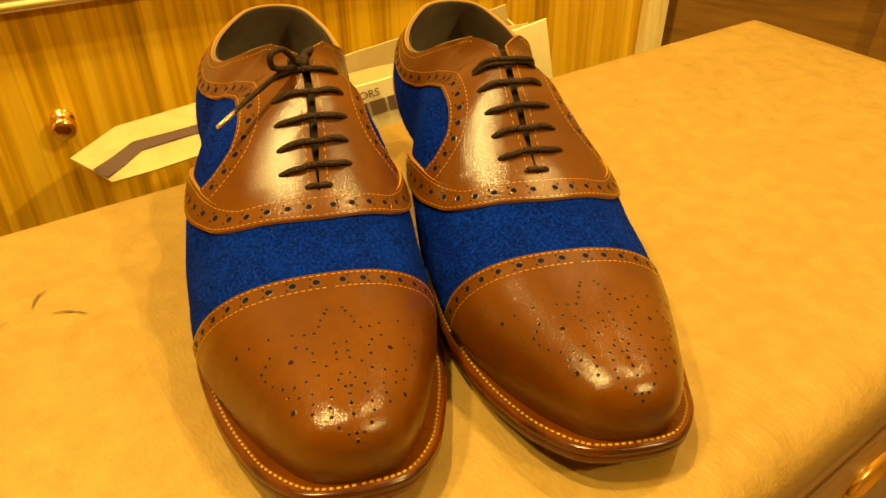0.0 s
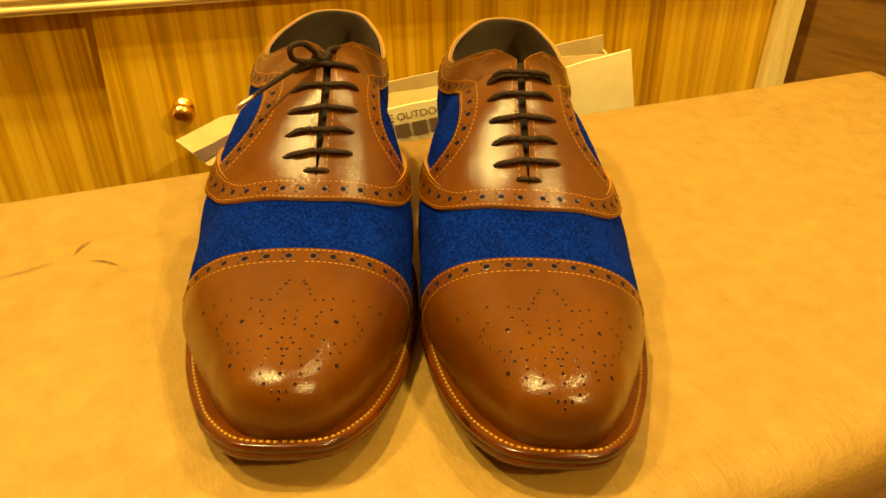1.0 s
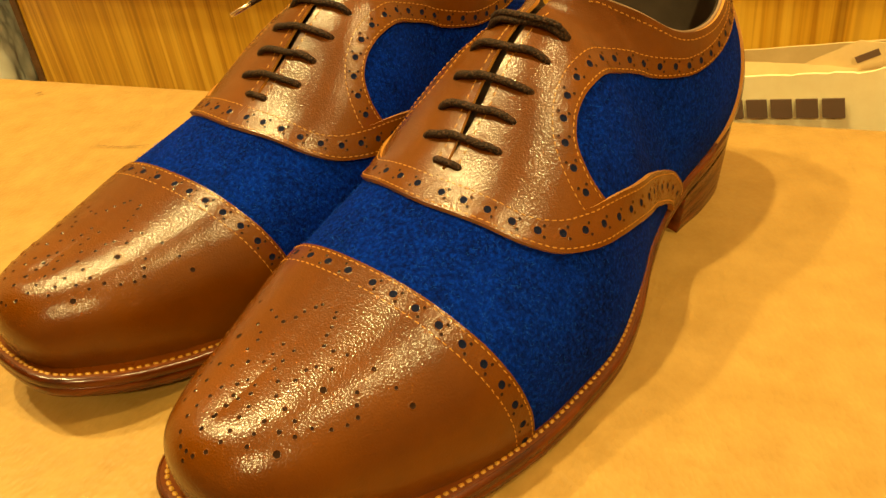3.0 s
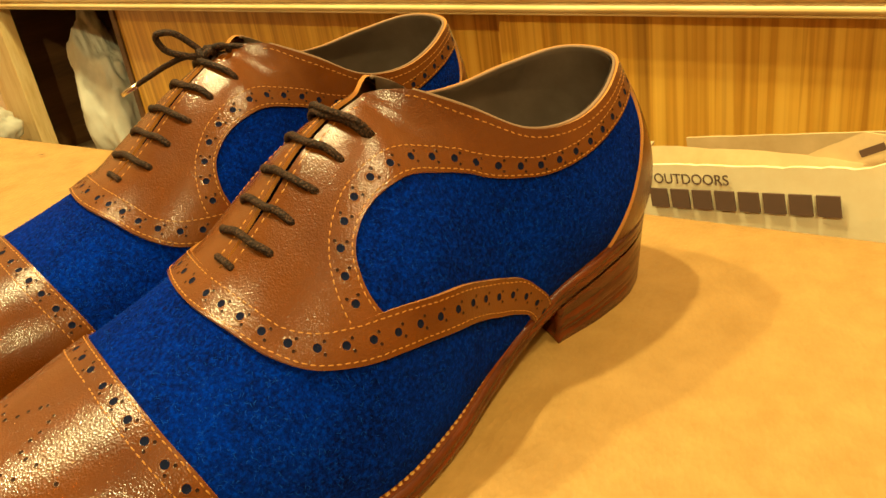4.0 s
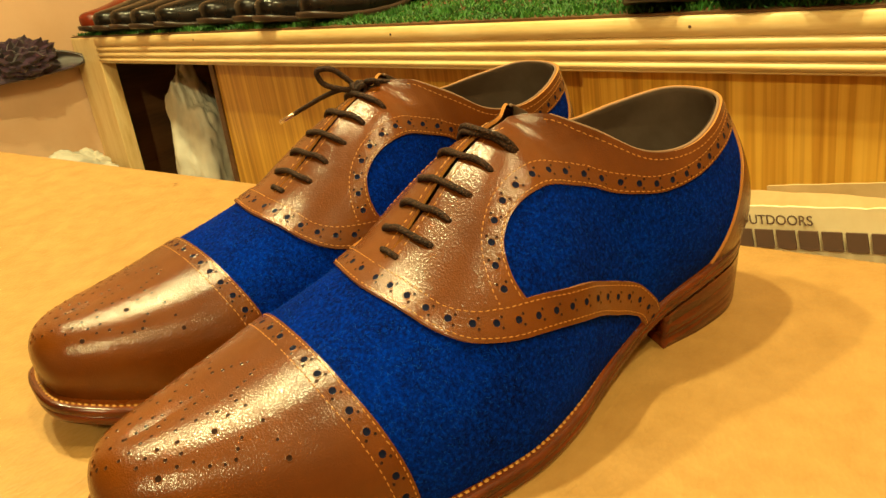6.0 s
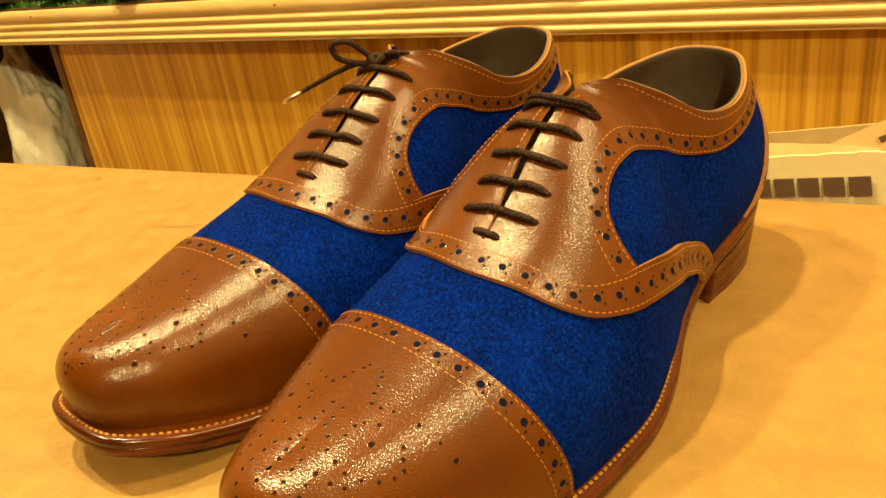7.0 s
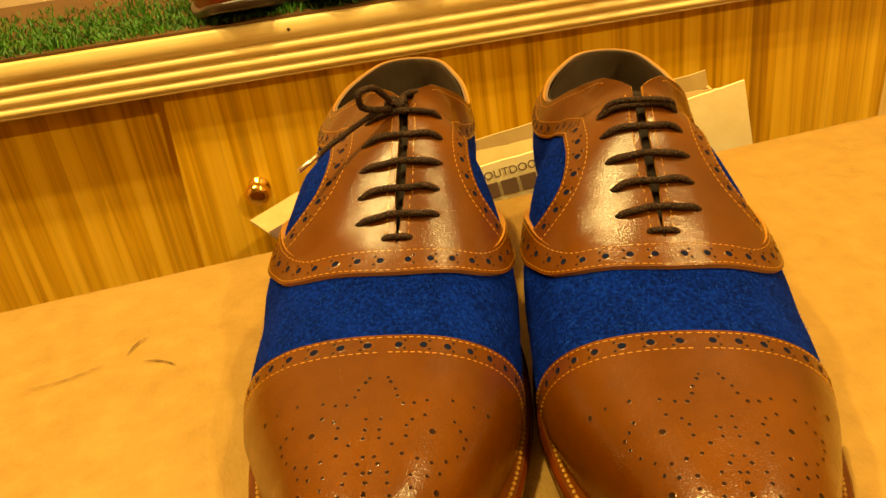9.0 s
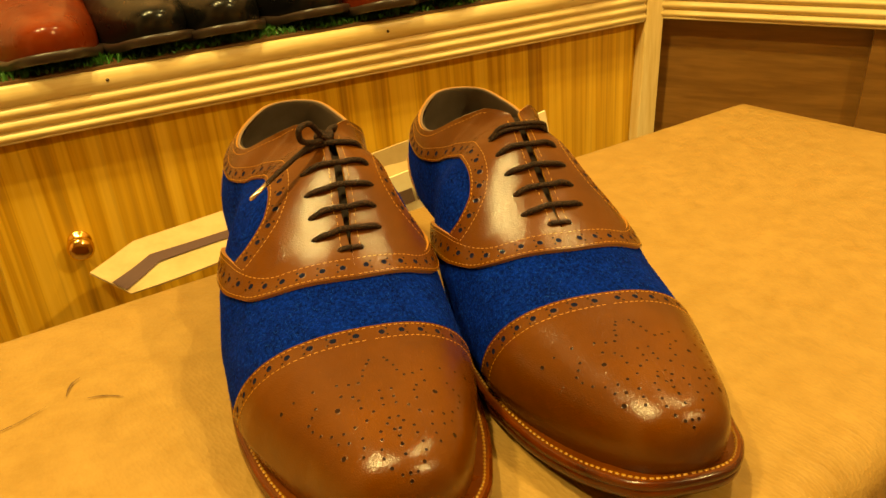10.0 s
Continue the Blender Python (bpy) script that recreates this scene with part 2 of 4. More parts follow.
def tube(points, radius, sides=8, squash=1.0, cap=True):
    """Verts and faces of a tube along points; radius: one or one for each point."""
    p = np.array(points, float)
    r = np.broadcast_to(radius, len(p))
    t = np.gradient(p, axis=0)
    t /= np.linalg.norm(t, axis=1)[:, None] + 1e-12
    up = np.array([0.0, 0, 1]) if abs(t[0, 2]) < .9 else np.array([1.0, 0, 0])
    vs, fs = [], []
    n = up - t[0] * (up @ t[0])
    for k in range(len(p)):
        n = n - t[k] * (n @ t[k])
        n /= np.linalg.norm(n) + 1e-12
        b = np.cross(t[k], n)
        for a in np.linspace(0, 2 * math.pi, sides, endpoint=False):
            vs.append(p[k] + r[k] * (squash * math.cos(a) * n + math.sin(a) * b))
    for k in range(len(p) - 1):
        for a in range(sides):
            c = (a + 1) % sides
            fs.append((k * sides + a, k * sides + c, (k + 1) * sides + c, (k + 1) * sides + a))
    if cap:
        fs.append(tuple(range(sides))[::-1])
        fs.append(tuple(range((len(p) - 1) * sides, len(p) * sides)))
    return vs, fs


def merge(parts):
    vs, fs = [], []
    for a, b in parts:
        k = len(vs)
        vs.extend(a)
        fs.extend(tuple(i + k for i in f) for f in b)
    return vs, fs


def lathe(profile, n=24):
    """Verts and faces of a turned form round z from (radius, z) pairs."""
    vs = [(r * math.cos(a), r * math.sin(a), z) for r, z in profile for a in np.linspace(0, 2 * math.pi, n, endpoint=False)]
    fs = [(k * n + a, k * n + (a + 1) % n, (k + 1) * n + (a + 1) % n, (k + 1) * n + a) for k in range(len(profile) - 1) for a in range(n)]
    return vs, fs


# ---- the shoe's form: x to its outer side, y from heel to toe, z up ----
# feather line (half width, y) and, knot by knot, the line that its side climbs to (x, y)
FEATHER = [(0, .3185), (.0138, .3155), (.0260, .3015), (.0340, .285), (.0415, .267), (.0480, .248), (.0520, .226), (.053, .20), (.0522, .176), (.0455, .15),
           (.0365, .124), (.031, .10), (.029, .08), (.0292, .052), (.0258, .0255), (.0160, .0115), (0, .0072)]
CREST = [(0, .302), (0, .2975), (0, .288), (0, .277), (0, .263), (0, .246), (0, .224), (0, .20), (0, .178), (0, .158),
         (0, .137), (.013, .120), (.0275, .094), (.0315, .06), (.0255, .034), (.0145, .017), (0, .012)]
SPINE_Z = [(.12, .120), (.14, .1150), (.16, .1045), (.18, .0885), (.196, .0772), (.21, .0705), (.225, .065), (.245, .0597), (.262, .0562), (.285, .0528), (.306, .0495)]
TOP_Z = [(.0, .1035), (.015, .103), (.036, .0975), (.062, .0930), (.085, .0965), (.105, .109), (.122, .1185)]
SEAT_Z = [(0, .0365), (.03, .0352), (.055, .0325), (.08, .0270), (.11, .0180), (.15, .0115), (.2, .0095), (.25, .0108), (.285, .0145), (.31, .0205), (.325, .024)]
WELT = [(0, .3248), (.0195, .3218), (.0345, .306), (.0427, .2875), (.0490, .269), (.0535, .25), (.0570, .228), (.058, .202), (.057, .178), (.050, .15),
        (.040, .124), (.0332, .10), (.0315, .08), (.0318, .052), (.0268, .0250), (.0165, .0095), (0, .0052)]


def smooth_line(knots, n, power=0.5):
    """A smooth line through the knots, n points, evenly spaced along it."""
    p = np.array(knots, float)
    t = np.concatenate([[0], np.cumsum(np.linalg.norm(np.diff(p, axis=0), axis=1) ** (2 * power))])
    m = np.zeros_like(p)
    h = np.diff(t)[:, None]
    d = np.diff(p, axis=0) / h
    m[1:-1] = (h[:-1] * d[1:] + h[1:] * d[:-1]) / (h[:-1] + h[1:])
    m[0], m[-1] = 1.5 * d[0] - 0.5 * m[1], 1.5 * d[-1] - 0.5 * m[-2]
    x = np.linspace(0, t[-1], n * 6)
    i = np.clip(np.searchsorted(t, x, "right") - 1, 0, len(p) - 2)
    hh = h[i, 0]
    a = ((x - t[i]) / hh)[:, None]
    hh = hh[:, None]
    q = (2 * a ** 3 - 3 * a ** 2 + 1) * p[i] + (a ** 3 - 2 * a ** 2 + a) * hh * m[i] + (3 * a ** 2 - 2 * a ** 3) * p[i + 1] + (a ** 3 - a ** 2) * hh * m[i + 1]
    return resample(q, n)


def resample(q, n):
    run = np.concatenate([[0], np.cumsum(np.linalg.norm(np.diff(q, axis=0), axis=1))])
    at = np.linspace(0, run[-1], n)
    return np.stack([np.interp(at, run, q[:, k]) for k in range(q.shape[1])], 1)


def curve_z(table, y):
    p = smooth_line(table, 80)
    return np.interp(y, p[:, 0], p[:, 1])


NS, NH = 301, 111


def half_line(knots, n, flips=(0,)):
    """A smooth line through knots of one side, run on into its mirror image at both ends so that it crosses the middle squarely."""
    p = np.array(knots, float)
    f = np.ones(p.shape[1])
    f[list(flips)] = -1
    q = smooth_line(np.concatenate([(p[1:3] * f)[::-1], p, (p[-3:-1] * f)[::-1]]), 1500)
    q = q[q[:, 0] >= 0]
    q[0, list(flips)] = q[-1, list(flips)] = 0
    return resample(q, n)


both = half_line([a + b for a, b in zip(FEATHER, CREST)], NS, (0, 2))
FOOT, CRN = both[:, :2], both[:, 2:]
CRN[:, 0] = np.maximum(CRN[:, 0], 0)
CRN[CRN[:, 1] > .137, 0] = 0
S_AXIS, H_AXIS = np.linspace(0, 1, NS), np.linspace(0, 1, NH)
throat = np.clip((.150 - CRN[:, 1]) / .05, 0, 1)
throat = throat * throat * (3 - 2 * throat)
crest_z = np.where(CRN[:, 1] < .13, curve_z(TOP_Z, np.minimum(CRN[:, 1], .122)) , curve_z(SPINE_Z, CRN[:, 1]))
for _ in range(6):
    crest_z[1:-1] = (crest_z[:-2] + 2 * crest_z[1:-1] + crest_z[2:]) / 4
foot_z = curve_z(SEAT_Z, FOOT[:, 1]) - .001
tang = np.gradient(FOOT, axis=0)
outw = np.stack([-tang[:, 1], tang[:, 0]], 1)
outw[0], outw[-1] = (0, 1), (0, -1)
outw /= np.linalg.norm(outw, axis=1)[:, None] + 1e-12
swell = np.interp(FOOT[:, 1], [0, .03, .09, .14, .2, .26, .31], [.009, .007, .008, .007, .0035, .002, .003])
rr, hh_ = throat[:, None], H_AXIS[None]
full = np.interp(CRN[:, 1], [.15, .24, .30], [1.0, .80, .66])[:, None]
box_toe = np.interp(CRN[:, 1], [.17, .24, .30], [1.0, .90, .72])[:, None]
cf = (1 - rr) * np.maximum(np.cos(hh_ * math.pi / 2), 0) ** full + rr * (1 - hh_)
sf = (1 - rr) * np.sin(hh_ * math.pi / 2) ** box_toe + rr * hh_
sw = swell[:, None] * np.sin(math.pi * hh_ ** .8)
SKIN = np.stack([CRN[:, 0, None] + (FOOT[:, 0] - CRN[:, 0])[:, None] * cf + outw[:, 0, None] * sw,
                 CRN[:, 1, None] + (FOOT[:, 1] - CRN[:, 1])[:, None] * cf + outw[:, 1, None] * sw,
                 foot_z[:, None] + (crest_z - foot_z)[:, None] * sf], 2)
SKIN[..., 0] = np.maximum(SKIN[..., 0], 0)
du, dv = np.gradient(SKIN, axis=0), np.gradient(SKIN, axis=1)
OUT = np.cross(du, dv)
OUT /= np.linalg.norm(OUT, axis=2)[..., None] + 1e-12
FLIP = OUT[NS // 2, NH // 3, 0] < 0
if FLIP:
    OUT = -OUT
OUT[:, -1] = OUT[:, -2]
OUT[0], OUT[-1] = OUT[1] * (0, 1, 1), OUT[-2] * (0, 1, 1)
OUT[0] /= np.linalg.norm(OUT[0], axis=1)[:, None] + 1e-9
OUT[-1] /= np.linalg.norm(OUT[-1], axis=1)[:, None] + 1e-9


def on_skin(s, h, lift=0.0):
    """Places and normals on the shoe's outer side at s along it (toe to heel) and h up it."""
    s, h = np.asarray(s, float), np.asarray(h, float)
    a, b = np.clip(s, 0, 1) * (NS - 1), np.clip(h, 0, 1) * (NH - 1)
    i, j = np.minimum(a.astype(int), NS - 2), np.minimum(b.astype(int), NH - 2)
    fa, fb = (a - i)[..., None], (b - j)[..., None]
    mix = lambda g: (g[i, j] * (1 - fa) + g[i + 1, j] * fa) * (1 - fb) + (g[i, j + 1] * (1 - fa) + g[i + 1, j + 1] * fa) * fb
    n = mix(OUT)
    n = n / (np.linalg.norm(n, axis=-1)[..., None] + 1e-12)
    return mix(SKIN) + n * np.asarray(lift)[..., None], n


# ---- the cut of the upper: lines in (s, h) ----
SM, HM = 0.36, 0.095
CAP_LINE = [(0.2437, 1.04), (0.2467, 0.87), (0.2545, 0.64), (0.2664, 0.43), (0.2783, 0.22), (0.2883, -0.05)]
WING_LOW = [(0.3301, 1.04), (0.3321, 0.95), (0.341, 0.8), (0.358, 0.62), (0.379, 0.51), (0.4179, 0.405), (0.4628, 0.33), (0.5148, 0.255), (0.5907, 0.16), (0.6247, 0.115), (0.6544, 0.05), (0.6671, -0.03)]
WING_TOP = [(0.364, 1.04), (0.367, 0.9), (0.373, 0.78), (0.383, 0.66), (0.4029, 0.57), (0.4309, 0.5), (0.4609, 0.445), (0.5078, 0.365), (0.5647, 0.292), (0.6208, 0.24), (0.667, 0.19), (0.6959, 0.085), (0.7055, -0.03)]
QUARTER = [(0.4599, 0.42), (0.4559, 0.545), (0.4658, 0.622), (0.4818, 0.652), (0.5078, 0.66), (0.5407, 0.637), (0.5807, 0.603), (0.6377, 0.605), (0.693, 0.685), (0.7448, 0.745), (0.7846, 0.775), (0.8514, 0.81), (0.9038, 0.825), (0.9425, 0.83)]
BACKSTAY = [(0.9425, 0.83), (0.9281, 0.65), (0.897, 0.5), (0.8544, 0.235), (0.8245, 0.0), (0.8195, -0.05)]
METRIC = np.array((SM, HM))


def pattern(knots, n=160):
    return smooth_line(np.array(knots) * METRIC, n)


def field(poly):
    """Signed distance in metres to a closed outline, on the grid; inside is positive."""
    g = np.stack(np.meshgrid(S_AXIS * SM, H_AXIS * HM, indexing="ij"), -1).reshape(-1, 2)
    best = np.full(len(g), 9.0)
    odd = np.zeros(len(g), bool)
    for a, b in zip(poly, np.roll(poly, -1, axis=0)):
        d = b - a
        k = np.clip(((g - a) @ d) / (d @ d + 1e-15), 0, 1)
        best = np.minimum(best, np.linalg.norm(g - a - k[:, None] * d, axis=1))
        cross = (a[1] > g[:, 1]) != (b[1] > g[:, 1])
        with np.errstate(divide="ignore", invalid="ignore"):
            odd ^= cross & (g[:, 0] < d[0] * (g[:, 1] - a[1]) / (d[1] if d[1] else 1e-15) + a[0])
    return np.where(odd, best, -best).reshape(NS, NH)


def behind(line):
    return field(np.concatenate([line, np.array([(1.3, -.3), (1.3, 1.3)]) * METRIC if line[0, 1] > line[-1, 1] else np.array([(1.3, 1.3), (1.3, -.3)]) * METRIC]))


line_cap, line_low, line_top = pattern(CAP_LINE), pattern(WING_LOW), pattern(WING_TOP)
line_q, line_back = pattern(QUARTER), pattern(BACKSTAY, 60)
f_cap, f_low, f_top = behind(line_cap), behind(line_low), behind(line_top)
after_q = line_top[line_top[:, 1] < .45 * HM][::-1]
f_quarter = field(np.concatenate([line_q, line_back, after_q]))
f_back = behind(line_back)
facing_gap = np.where((SKIN[..., 1] > .118) & (SKIN[..., 1] < .1985) & (np.arange(NH) > NH * .6)[None], SKIN[..., 0] - .0019 * np.clip((.1985 - SKIN[..., 1]) / .02, 0.3, 1), .01)


def clipped(f):
    """The part of the grid where f is positive, as (s, h) points and faces."""
    ok = f >= 0
    ids, pts, faces = {}, [], []

    def grid(i, j):
        if (i, j) not in ids:
            ids[i, j] = len(pts)
            pts.append((S_AXIS[i], H_AXIS[j]))
        return ids[i, j]

    def between(a, b):
        key = (a, b) if a < b else (b, a)
        if key not in ids:
            k = f[a] / (f[a] - f[b])
            ids[key] = len(pts)
            pts.append((S_AXIS[a[0]] + k * (S_AXIS[b[0]] - S_AXIS[a[0]]), H_AXIS[a[1]] + k * (H_AXIS[b[1]] - H_AXIS[a[1]])))
        return ids[key]

    count = ok[:-1, :-1].astype(int) + ok[1:, :-1] + ok[1:, 1:] + ok[:-1, 1:]
    for i, j in zip(*np.nonzero(count)):
        ring = [(i, j), (i + 1, j), (i + 1, j + 1), (i, j + 1)]
        if count[i, j] == 4:
            faces.append(tuple(grid(*c) for c in ring))
            continue
        out = []
        for a, b in zip(ring, ring[1:] + ring[:1]):
            if ok[a]:
                out.append(grid(*a))
            if ok[a] != ok[b]:
                out.append(between(a, b))
        if len(out) > 2:
            faces.append(tuple(out))
    return np.array(pts), faces


PANELS = {
    "vamp": (clipped(np.minimum(f_cap + .004, .004 - f_low)), .0, .0),
    "toe_cap": (clipped(-f_cap), .0011, .0013),
    "quarter": (clipped(f_quarter + .004), .0, .0),
    "facing": (clipped(np.minimum(np.minimum(f_top + .003, -f_quarter), np.minimum(facing_gap, -f_back + .001))), .0012, .0014),
    "wing_panel": (clipped(np.minimum(f_low, -f_top)), .0022, .0024),
    "backstay": (clipped(f_back), .0014, .0014),
}


def panel_mesh(name, data, mats, warp):
    (sh, faces), lift, thick = data
    p, n = on_skin(sh[:, 0], sh[:, 1], lift)
    bm = bmesh.new()
    for side in (1, -1):
        vs = [bm.verts.new(q) for q in warp(p * (side, 1, 1))]
        for f in faces:
            f = f if (side > 0) != bool(FLIP) else f[::-1]
            bm.faces.new([vs[k] for k in f])
    bmesh.ops.remove_doubles(bm, verts=bm.verts, dist=2e-5)
    bm.normal_update()
    for f in bm.faces:
        f.smooth = True
    if thick:
        rim = [e for e in bm.edges if e.is_boundary]
        low, top = {}, {}
        for e in rim:
            for q in e.verts:
                if q not in low:
                    top[q] = bm.verts.new(q.co)
                    low[q] = bm.verts.new(q.co - q.normal * thick)
        for e in rim:
            a, b = e.verts
            if e.link_loops and e.link_loops[0].vert is a:
                a, b = b, a
            f = bm.faces.new((top[a], top[b], low[b], low[a]))
            f.material_index, f.smooth = 1, True
    me = bpy.data.meshes.new(name)
    bm.to_mesh(me)
    bm.free()
    for m in mats:
        me.materials.append(m)
    return me


def offset_line(line, d):
    t = np.gradient(line, axis=0)
    t /= np.linalg.norm(t, axis=1)[:, None] + 1e-12
    return line + d * np.stack([-t[:, 1], t[:, 0]], 1)


def inside_grid(p):
    return (p[:, 0] > 0.002 * SM) & (p[:, 0] < .998 * SM) & (p[:, 1] > 0.012 * HM) & (p[:, 1] < .998 * HM)


def seam_frames(line, lift, pitch, where=None):
    """Places, ways and normals, evenly spaced in space, along a line of the cut, on the outer side."""
    q = line[inside_grid(line)]
    if where is not None:
        q = q[where(q)]
    p, n = on_skin(q[:, 0] / SM, q[:, 1] / HM, lift)
    run = np.concatenate([[0], np.cumsum(np.linalg.norm(np.diff(p, axis=0), axis=1))])
    at = np.arange(pitch / 2, run[-1], pitch)
    pick = lambda g: np.stack([np.interp(at, run, g[:, k]) for k in range(3)], 1)
    p2, n2 = pick(p), pick(n)
    t2 = pick(np.gradient(p, axis=0))
    t2 /= np.linalg.norm(t2, axis=1)[:, None] + 1e-12
    return p2, t2, n2


def stitch_bodies(frames, length, width, height):
    parts = []
    for p, t, n in zip(*frames):
        b = np.cross(n, t)
        a = length / 2
        t = t + b * random.uniform(-.12, .12)
        vs = [p - t * a - n * .0003, p - t * a * .55 + b * width - n * .0002, p - t * a * .55 + n * height, p - t * a * .55 - b * width - n * .0002,
              p + t * a * .55 + b * width - n * .0002, p + t * a * .55 + n * height, p + t * a * .55 - b * width - n * .0002, p + t * a - n * .0003]
        fs = [(0, 1, 2), (0, 2, 3), (1, 4, 5, 2), (2, 5, 6, 3), (7, 5, 4), (7, 6, 5)]
        parts.append((vs, fs))
    return parts


def hole_bodies(p, n, r, k=10):
    """A punched hole: a worn lip of leather round a dark pit."""
    t = np.cross(n, (0.3, 0.9, 0.1))
    t /= np.linalg.norm(t)
    b = np.cross(n, t)
    ring = [math.cos(a) * t + math.sin(a) * b for a in np.linspace(0, 2 * math.pi, k, endpoint=False)]
    vs = [p + q * r * 1.42 - n * .00008 for q in ring] + [p + q * r * 1.08 + n * .00016 for q in ring] + [p + q * r * .92 + n * .00004 for q in ring]
    fs = [(a, (a + 1) % k, k + (a + 1) % k, k + a) for a in range(k)] + [(k + a, k + (a + 1) % k, 2 * k + (a + 1) % k, 2 * k + a) for a in range(k)]
    fs.append(tuple(range(2 * k, 3 * k)))
    return vs, fs


def mirrored(parts):
    flip = [([np.array(q) * (-1, 1, 1) for q in vs], [f[::-1] for f in fs]) for vs, fs in parts]
    return parts + flip


SEAMS = [
    ("cap_stitching", .0011, [(line_cap, -.0012), (line_cap, -.0088)], None),
    ("wing_stitching", .0022, [(line_low, .0012), (line_top, -.0012)], None),
    ("quarter_stitching", .0012, [(line_q, .0012), (line_q, .0092)], None),
]
MEDALLION = [(0.183, 0.982), (0.177, 0.973), (0.167, 0.955), (0.157, 0.945), (0.147, 0.918), (0.15, 0.873), (0.157, 0.818), (0.167, 0.691),
             (0.173, 0.564), (0.12, 0.985), (0.103, 0.985), (0.09, 0.982), (0.087, 0.927), (0.08, 0.864), (0.083, 0.773), (0.087, 0.682),
             (0.097, 0.6), (0.11, 0.545), (0.123, 0.527), (0.133, 0.536), (0.137, 0.591), (0.143, 0.645), (0.137, 0.809), (0.127, 0.864),
             (0.117, 0.882), (0.103, 0.873), (0.06, 0.985), (0.053, 0.964), (0.05, 0.9), (0.063, 0.764), (0.073, 0.664), (0.083, 0.6), (0.04, 0.864),
             (0.033, 0.791), (0.027, 0.718), (0.017, 0.636), (0.007, 0.573), (0, 0.491), (0.053, 0.718), (0.047, 0.655), (0.033, 0.985),
             (0.013, 0.985), (0, 0.8), (0, 0.582)]
ROSETTES = [(0.177, 0.455), (0.12, 0.745), (0.067, 0.545), (0, 0.927)]


def perforations():
    """Bands of large and small punched holes, and the medallion on the toe cap: outer side, then mirrored."""
    plain, over = [], []
    for line, mid, lift in ((line_cap, -.0050, .0011), (None, 0, .0022), (line_q, .0052, .0012)):
        if line is None:
            mid_line = (resample(line_low, 200) + resample(line_top, 200)) / 2
        else:
            mid_line = offset_line(line, mid)
        p, t, n = seam_frames(mid_line, lift, .0088)
        for a, b, c in zip(p, t, n):
            if a[0] > .0006:
                over.append(hole_bodies(a, c, .0015))
        p, t, n = seam_frames(mid_line, lift, .0044)
        for k, (a, b, c) in enumerate(zip(p, t, n)):
            if k % 2 == 1:
                w = np.cross(c, b)
                for side in (-1, 1):
                    plain.append(hole_bodies(a + w * side * .0019, c, .00062, 8))
    for kind, r in ((MEDALLION, .00070), (ROSETTES, .0012)):
        for s, hh in kind:
            p, n = on_skin(s, hh, .0011)
            plain.append(hole_bodies(p, n, r * random.uniform(.85, 1.15), 9))
    return mirrored(plain), mirrored(over)


def lace_path(s0, s1, x, lift, n=19):
    """A lace across the facing, from the eyelet at +x to the one at -x, lying on the leather and dipping into its holes."""
    pts = []
    for t in np.linspace(0, 1, n):
        w = x * (1 - 2 * t)
        p, m = eyelet(s0 + (s1 - s0) * t, max(abs(w), .0015), 1 if w >= 0 else -1)
        dip = min(1.0, min(t, 1 - t) * 9)
        pts.append(p + m * (lift * math.sin(dip * math.pi / 2) - .0012 * (1 - dip)))
    pts = np.array(pts)
    for _ in range(2):
        pts[1:-1] = (pts[:-2] + 2 * pts[1:-1] + pts[2:]) / 4
    return pts


def eyelet(s, x, side, lift=.0012):
    i = int(s * (NS - 1))
    j = int(np.argmin(np.abs(SKIN[i, NH // 3:, 0] - x))) + NH // 3
    return (SKIN[i, j] + OUT[i, j] * lift) * (side, 1, 1), OUT[i, j] * (side, 1, 1)


EYELETS = [0.4079, 0.4389, 0.4708, 0.5088, 0.5477]


def ring_strip(rings, closed=True):
    n = len(rings[0])
    vs = [tuple(q) for r in rings for q in r]
    fs = [(k * n + a, k * n + (a + 1) % n, (k + 1) * n + (a + 1) % n, (k + 1) * n + a) for k in range(len(rings) - 1) for a in range(n if closed else n - 1)]
    return vs, fs


def sole_outline(inset, n=140):
    half = half_line(WELT, n)
    t = np.gradient(half, axis=0)
    o = np.stack([-t[:, 1], t[:, 0]], 1)
    o /= np.linalg.norm(o, axis=1)[:, None] + 1e-12
    half = half - o * inset
    half[0, 0] = half[-1, 0] = 0
    return np.concatenate([half, (half * (-1, 1))[-2:0:-1]])


